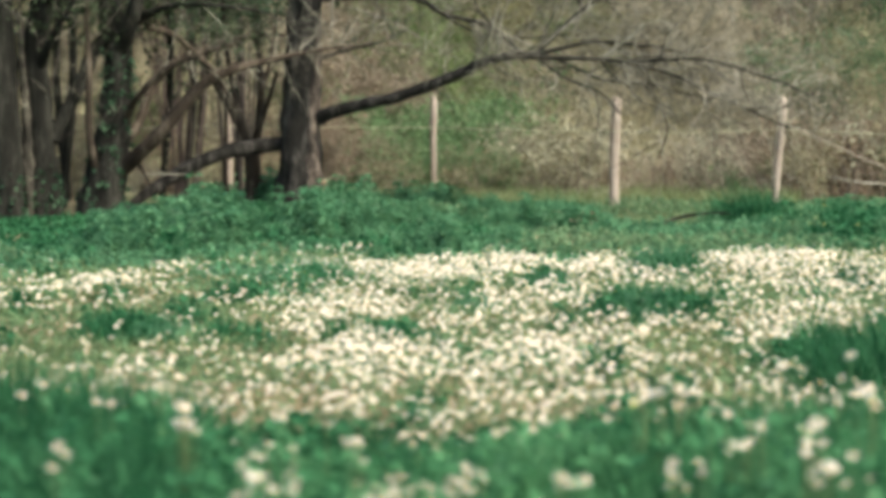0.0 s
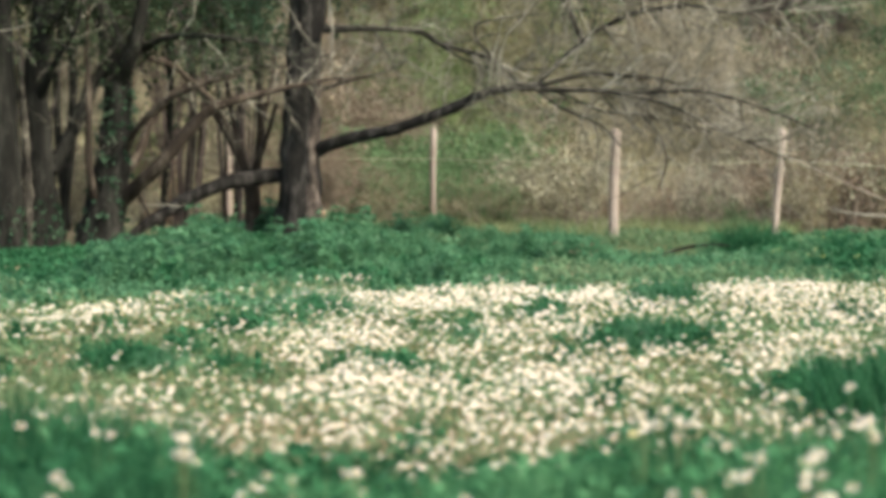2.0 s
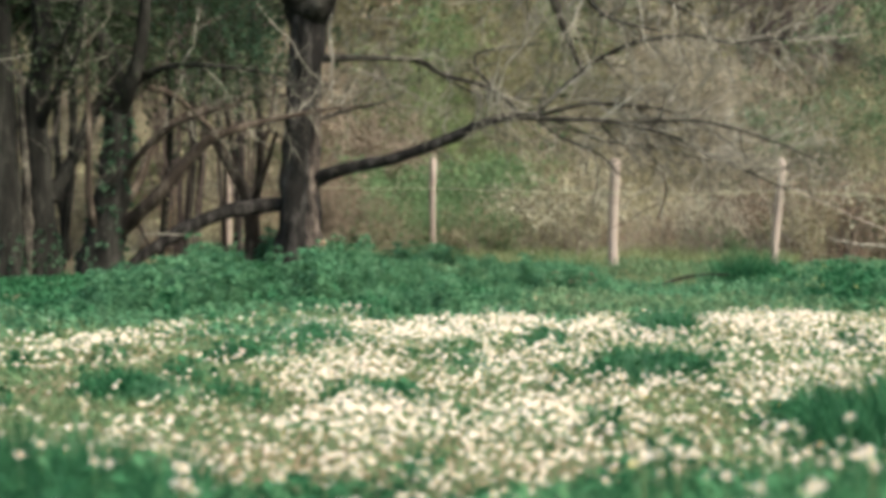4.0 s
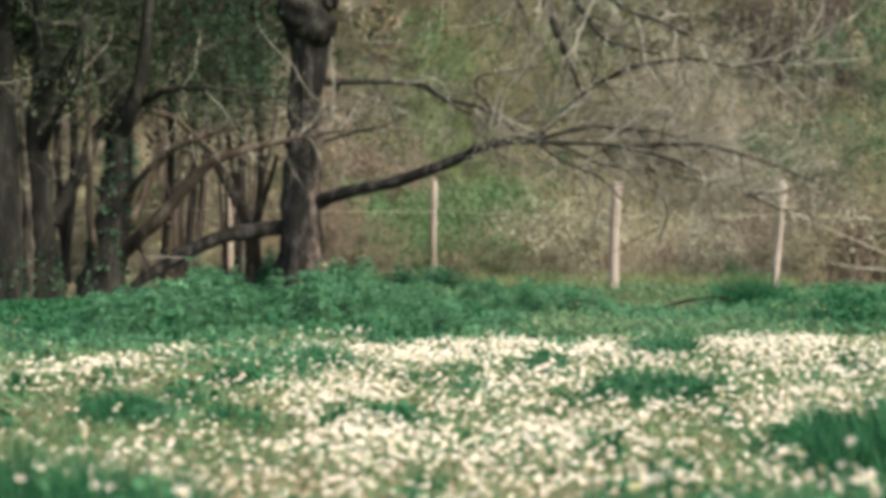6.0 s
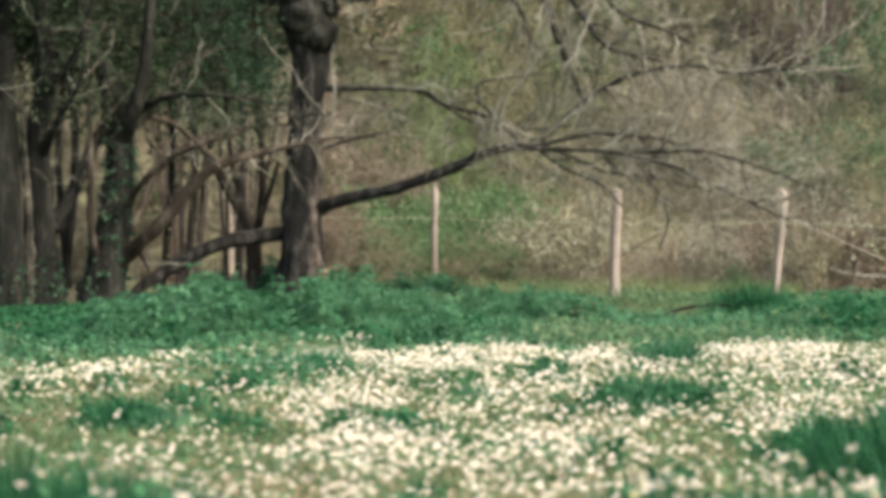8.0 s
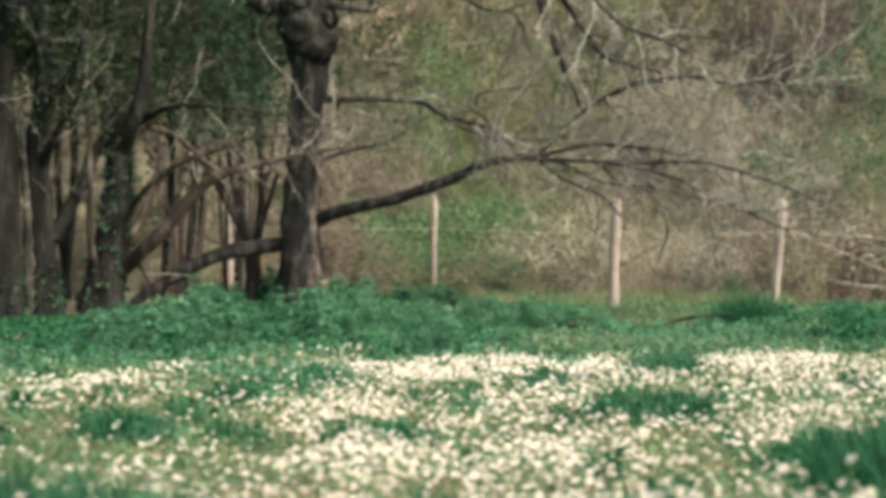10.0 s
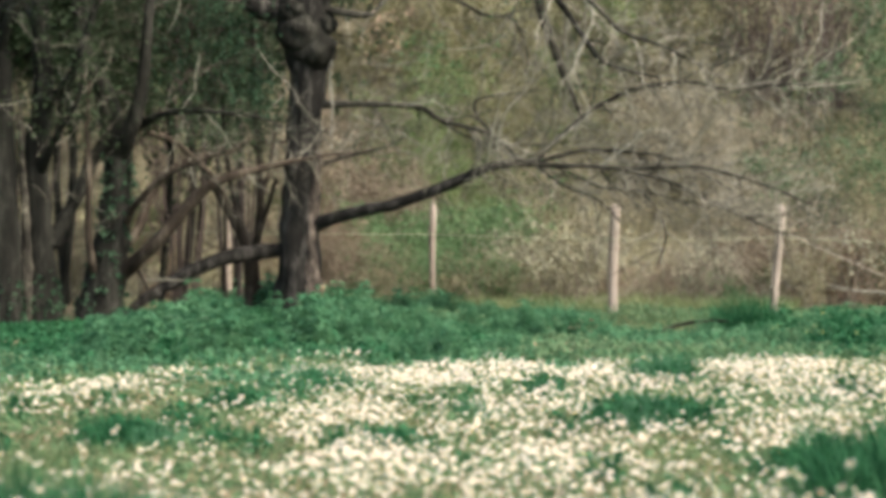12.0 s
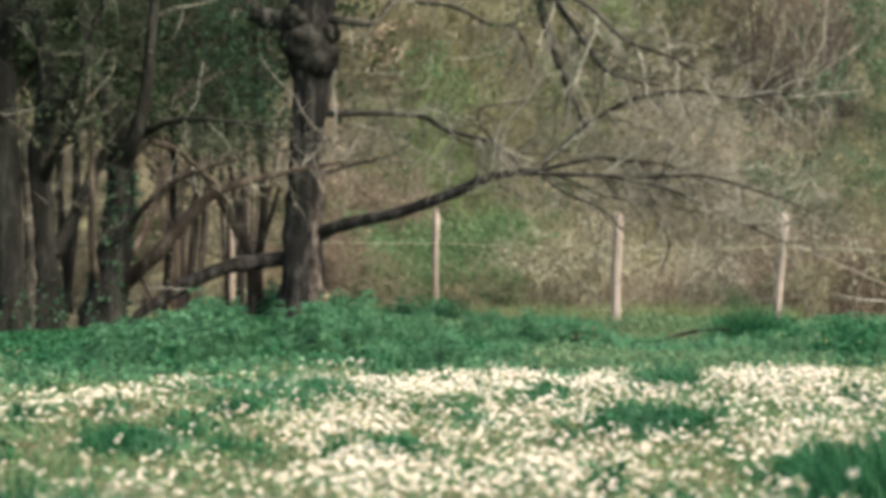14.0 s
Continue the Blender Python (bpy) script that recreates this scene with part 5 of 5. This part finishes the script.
def flower_density(x, y):
    clump = 0.12 + np.clip(lattice(x * 3.4, y * 1.9, 42) * 2.6 - 0.85, 0, 1) * 0.60 + np.clip(lattice(x * 7, y * 4, 43) * 2.5 - 1.0, 0, 1) * 0.32
    d = 0.10 + (0.40 + 0.95 * np.clip(lattice(x * 0.9 + 3, y * 0.5, 40) * 2 - 0.4, 0, 1)) * clump
    far = np.exp(-((y - 14.8) / 1.2) ** 2) * ((x > -1.1) & (x < 1.1) | (x > 1.75))
    far2 = np.exp(-((y - 13.6) / 0.9) ** 2) * (x < -1.6)
    d = d * (1 - 0.8 * np.exp(-((x + 1.15) / 0.5) ** 2) * (y > 12.3)) + (0.75 * far + 0.15 * far2) * (0.15 + clump)
    wob = x + 0.5 * (lattice(x * 1.5 + 8, y * 0.7, 45) - 0.5) + 0.3 * (lattice(x * 4, y * 1.8, 46) - 0.5)

    def past(v, at, soft):
        return np.clip((v - at) / soft + 0.5, 0, 1)

    d = d * (1 + 0.22 * past(wob, -0.45, 0.3) * past(-wob, -0.9, 0.3) * past(-y, -10.5, 1.5))
    d = d * (1 - 0.7 * past(-wob, 0.9, 0.3) * past(-y, -7.2, 0.5))
    d = d * (1.05 - 0.6 * past(-wob, 0.5, 0.5) * past(-y, -13.0, 1.2) * past(y, 8.7, 1.0)) * (1 - 0.6 * past(-wob, 0.6, 0.5))
    d = d * (1 - 0.4 * past(wob, 1.1, 0.3) * past(-y, -9.6, 1.0))
    d = d * (1 - 0.17 * past(wob, 0.95, 0.3))
    d = d + 0.52 * np.exp(-((y - 12.7) / 1.25) ** 2) * past(-wob, 1.65, 0.35) * (0.35 + clump)
    d = d * (1 - 0.15 * past(-wob, 0.85, 0.4) * past(-y, -10.4, 1.2))
    edge = meadow_edge(x) - 0.9 * np.clip((x - 2.0) / 0.6, 0, 1) - 0.5 * past(-wob, 0.9, 0.5)
    return d * (1 - np.clip(tuft_mask(x, y) * 2.2, 0, 0.95)) * np.clip((edge - y + 1.6 * (lattice(x * 2.4, y * 1.3, 44) - 0.4)) / 1.2 + 0.25, 0, 1)


p = Pile()
gen = np.random.default_rng(90)
for seed in (1, 2, 3):
    x, y = wedge(12600, 6.3, 17.6, gen, 0.7)
    k = gen.uniform(0, 1.3, len(x)) < flower_density(x, y)
    x, y = x[k], y[k]
    z = land(x, y) + gen.uniform(0.05, 0.11, len(x))
    head = turned(len(x), 42, gen, 0.022, 0.031, face=-90)
    p.strew(daisy_shape(10, seed), np.stack([x, y, z], 1), head)
    t = turned(len(x), 8, gen)
    t = t * np.stack([np.full(len(x), 0.25), np.full(len(x), 0.25), z - land(x, y)], 1)[:, None, :]
    p.strew([(STALK[0][0], STALK[0][1], 2)], np.stack([x, y, land(x, y)], 1), t)
tagged(part("daisy_carpet", p, [petal, pollen, turf], None, "carpet of small white daisies with yellow centres"), category="flowers", kind="stuff")


def daisy(seed, h):
    gen = np.random.default_rng(seed)
    t = thing("daisy", "white daisy with a yellow centre on a thin stem", "flower", "daisies near the eye")
    s = Pile()
    tube(s, spline([(0, 0, -0.02, 0.0016), (0.004, 0.002, h * 0.5, 0.0014), (0.0, -0.004, h, 0.0014)], 0.03), 5)
    part("stem", s, turf, t)
    pet, cen = daisy_shape(14, seed)
    turn = turned(1, 40, gen, 0.030, 0.034, face=-90)
    at = np.array([[0, -0.004, h]])
    a, b = Pile(), Pile()
    a.strew([pet], at, turn)
    b.strew([(cen[0], cen[1], 0)], at, turn)
    part("petals", a, petal, t)
    part("centre", b, pollen, t, "yellow centre")
    return t


DAISIES = [daisy(101, 0.14), daisy(102, 0.14), daisy(103, 0.30), daisy(104, 0.30)]
# companies of daisies at the near end: x, y
COMPANIES = [(-0.10, 4.80), (0.04, 4.92), (0.51, 4.71), (0.81, 4.71), (1.02, 5.36), (-0.81, 4.63), (0.02, 4.80), (0.86, 4.66), (0.23, 4.41), (-0.36, 4.37), (-0.29, 4.39), (-0.13, 4.48), (-0.37, 5.06), (-0.21, 5.06), (0.68, 5.26), (0.92, 6.01), (0.99, 5.81), (0.50, 5.53), (0.60, 5.70), (0.70, 5.20), (0.82, 4.95), (-0.60, 5.26), (-0.04, 4.83), (-0.41, 4.80)]
x, y = wedge(220, 5.6, 7.3, gen, 0.15)
for i in range(150):
    c = COMPANIES[int(24 * gen.uniform() ** 1.2)]
    x[i], y[i] = c[0] + gen.normal(0, 0.024), c[1] + gen.normal(0, 0.05)
used = set()
for i in range(220):
    tall = y[i] < 6.1
    k = 2 * tall + i % 2
    s = np.clip((tussock_height(x[i], y[i]) + gen.uniform(0.04, 0.11)) / 0.30, 0.5, 0.95 if x[i] < -0.6 else 1.12) if tall else gen.uniform(0.65, 0.95)
    m = pose(x[i], y[i], float(land(x[i], y[i])), 0, 0, gen.uniform(-50, 50)) @ Matrix.Scale(float(s), 4)
    if k in used:
        copy_thing(DAISIES[k], m)
    else:
        used.add(k)
        DAISIES[k].matrix_basis = pose(x[i], y[i], float(land(x[i], y[i])))

# ---- small things in the weeds ----
def yellow_flower(place, h, r):
    t = thing("yellow_flower", "small yellow flower on a thin green stem among the weeds", "flower", "yellow flowers in the weeds", place)
    s = Pile()
    tube(s, spline([(0, 0, -0.02, 0.003), (0.006, 0, h * 0.5, 0.0025), (0, 0.004, h, 0.002)], 0.06), 5)
    part("stem", s, nettle, t)
    pet, cen = daisy_shape(8, 7)
    q = Pile()
    q.strew([pet, (cen[0], cen[1], 0)], np.array([[0, 0.004, h]]), turned(1, 60, gen, r, r, face=-90))
    part("petals", q, yellow, t, "bright yellow petals")


gen = np.random.default_rng(120)
for i in range(14):
    x, y = gen.normal(3.3, 0.4), gen.uniform(18.0, 21.5)
    yellow_flower((x, y, float(land(x, y))), gen.uniform(0.16, 0.30), gen.uniform(0.02, 0.032))
yellow_flower((0.56, 6.6, float(land(0.56, 6.6))), 0.15, 0.04)

seed_head = thing("pale_seed_head", "pale seed head on a tall stalk by the old tree", "plant", "", (-1.23, 23.6, float(land(-1.23, 23.6))))
s = Pile()
tube(s, spline([(-0.05, 0, -0.02, 0.005), (-0.02, 0, 0.2, 0.004), (0, 0, 0.40, 0.003)], 0.08), 5)
part("stalk", s, dry, seed_head)
bm = bmesh.new()
bmesh.ops.create_icosphere(bm, subdivisions=2, radius=0.03)
for v in bm.verts:
    v.co = v.co * (1 + 0.35 * noise.noise(v.co * 60)) + Vector((0, 0, 0.41))
tuft = bpy.data.meshes.new("tuft")
bm.to_mesh(tuft)
bm.free()
tuft.materials.append(dry)
tagged(new("tuft", tuft), "pale fluffy tuft").parent = seed_head

p = Pile()
x, y = gen.normal(1.2, 0.14, 26), gen.normal(21.2, 0.3, 26)
p.strew(LEAF, np.stack([x, y, land(x, y) + gen.uniform(0.06, 0.18, 26)], 1), turned(26, 80, gen, 0.04, 0.08))
tagged(part("dead_leaves", p, russet, None, "russet dead leaves caught in the weeds"), category="leaves", kind="stuff")
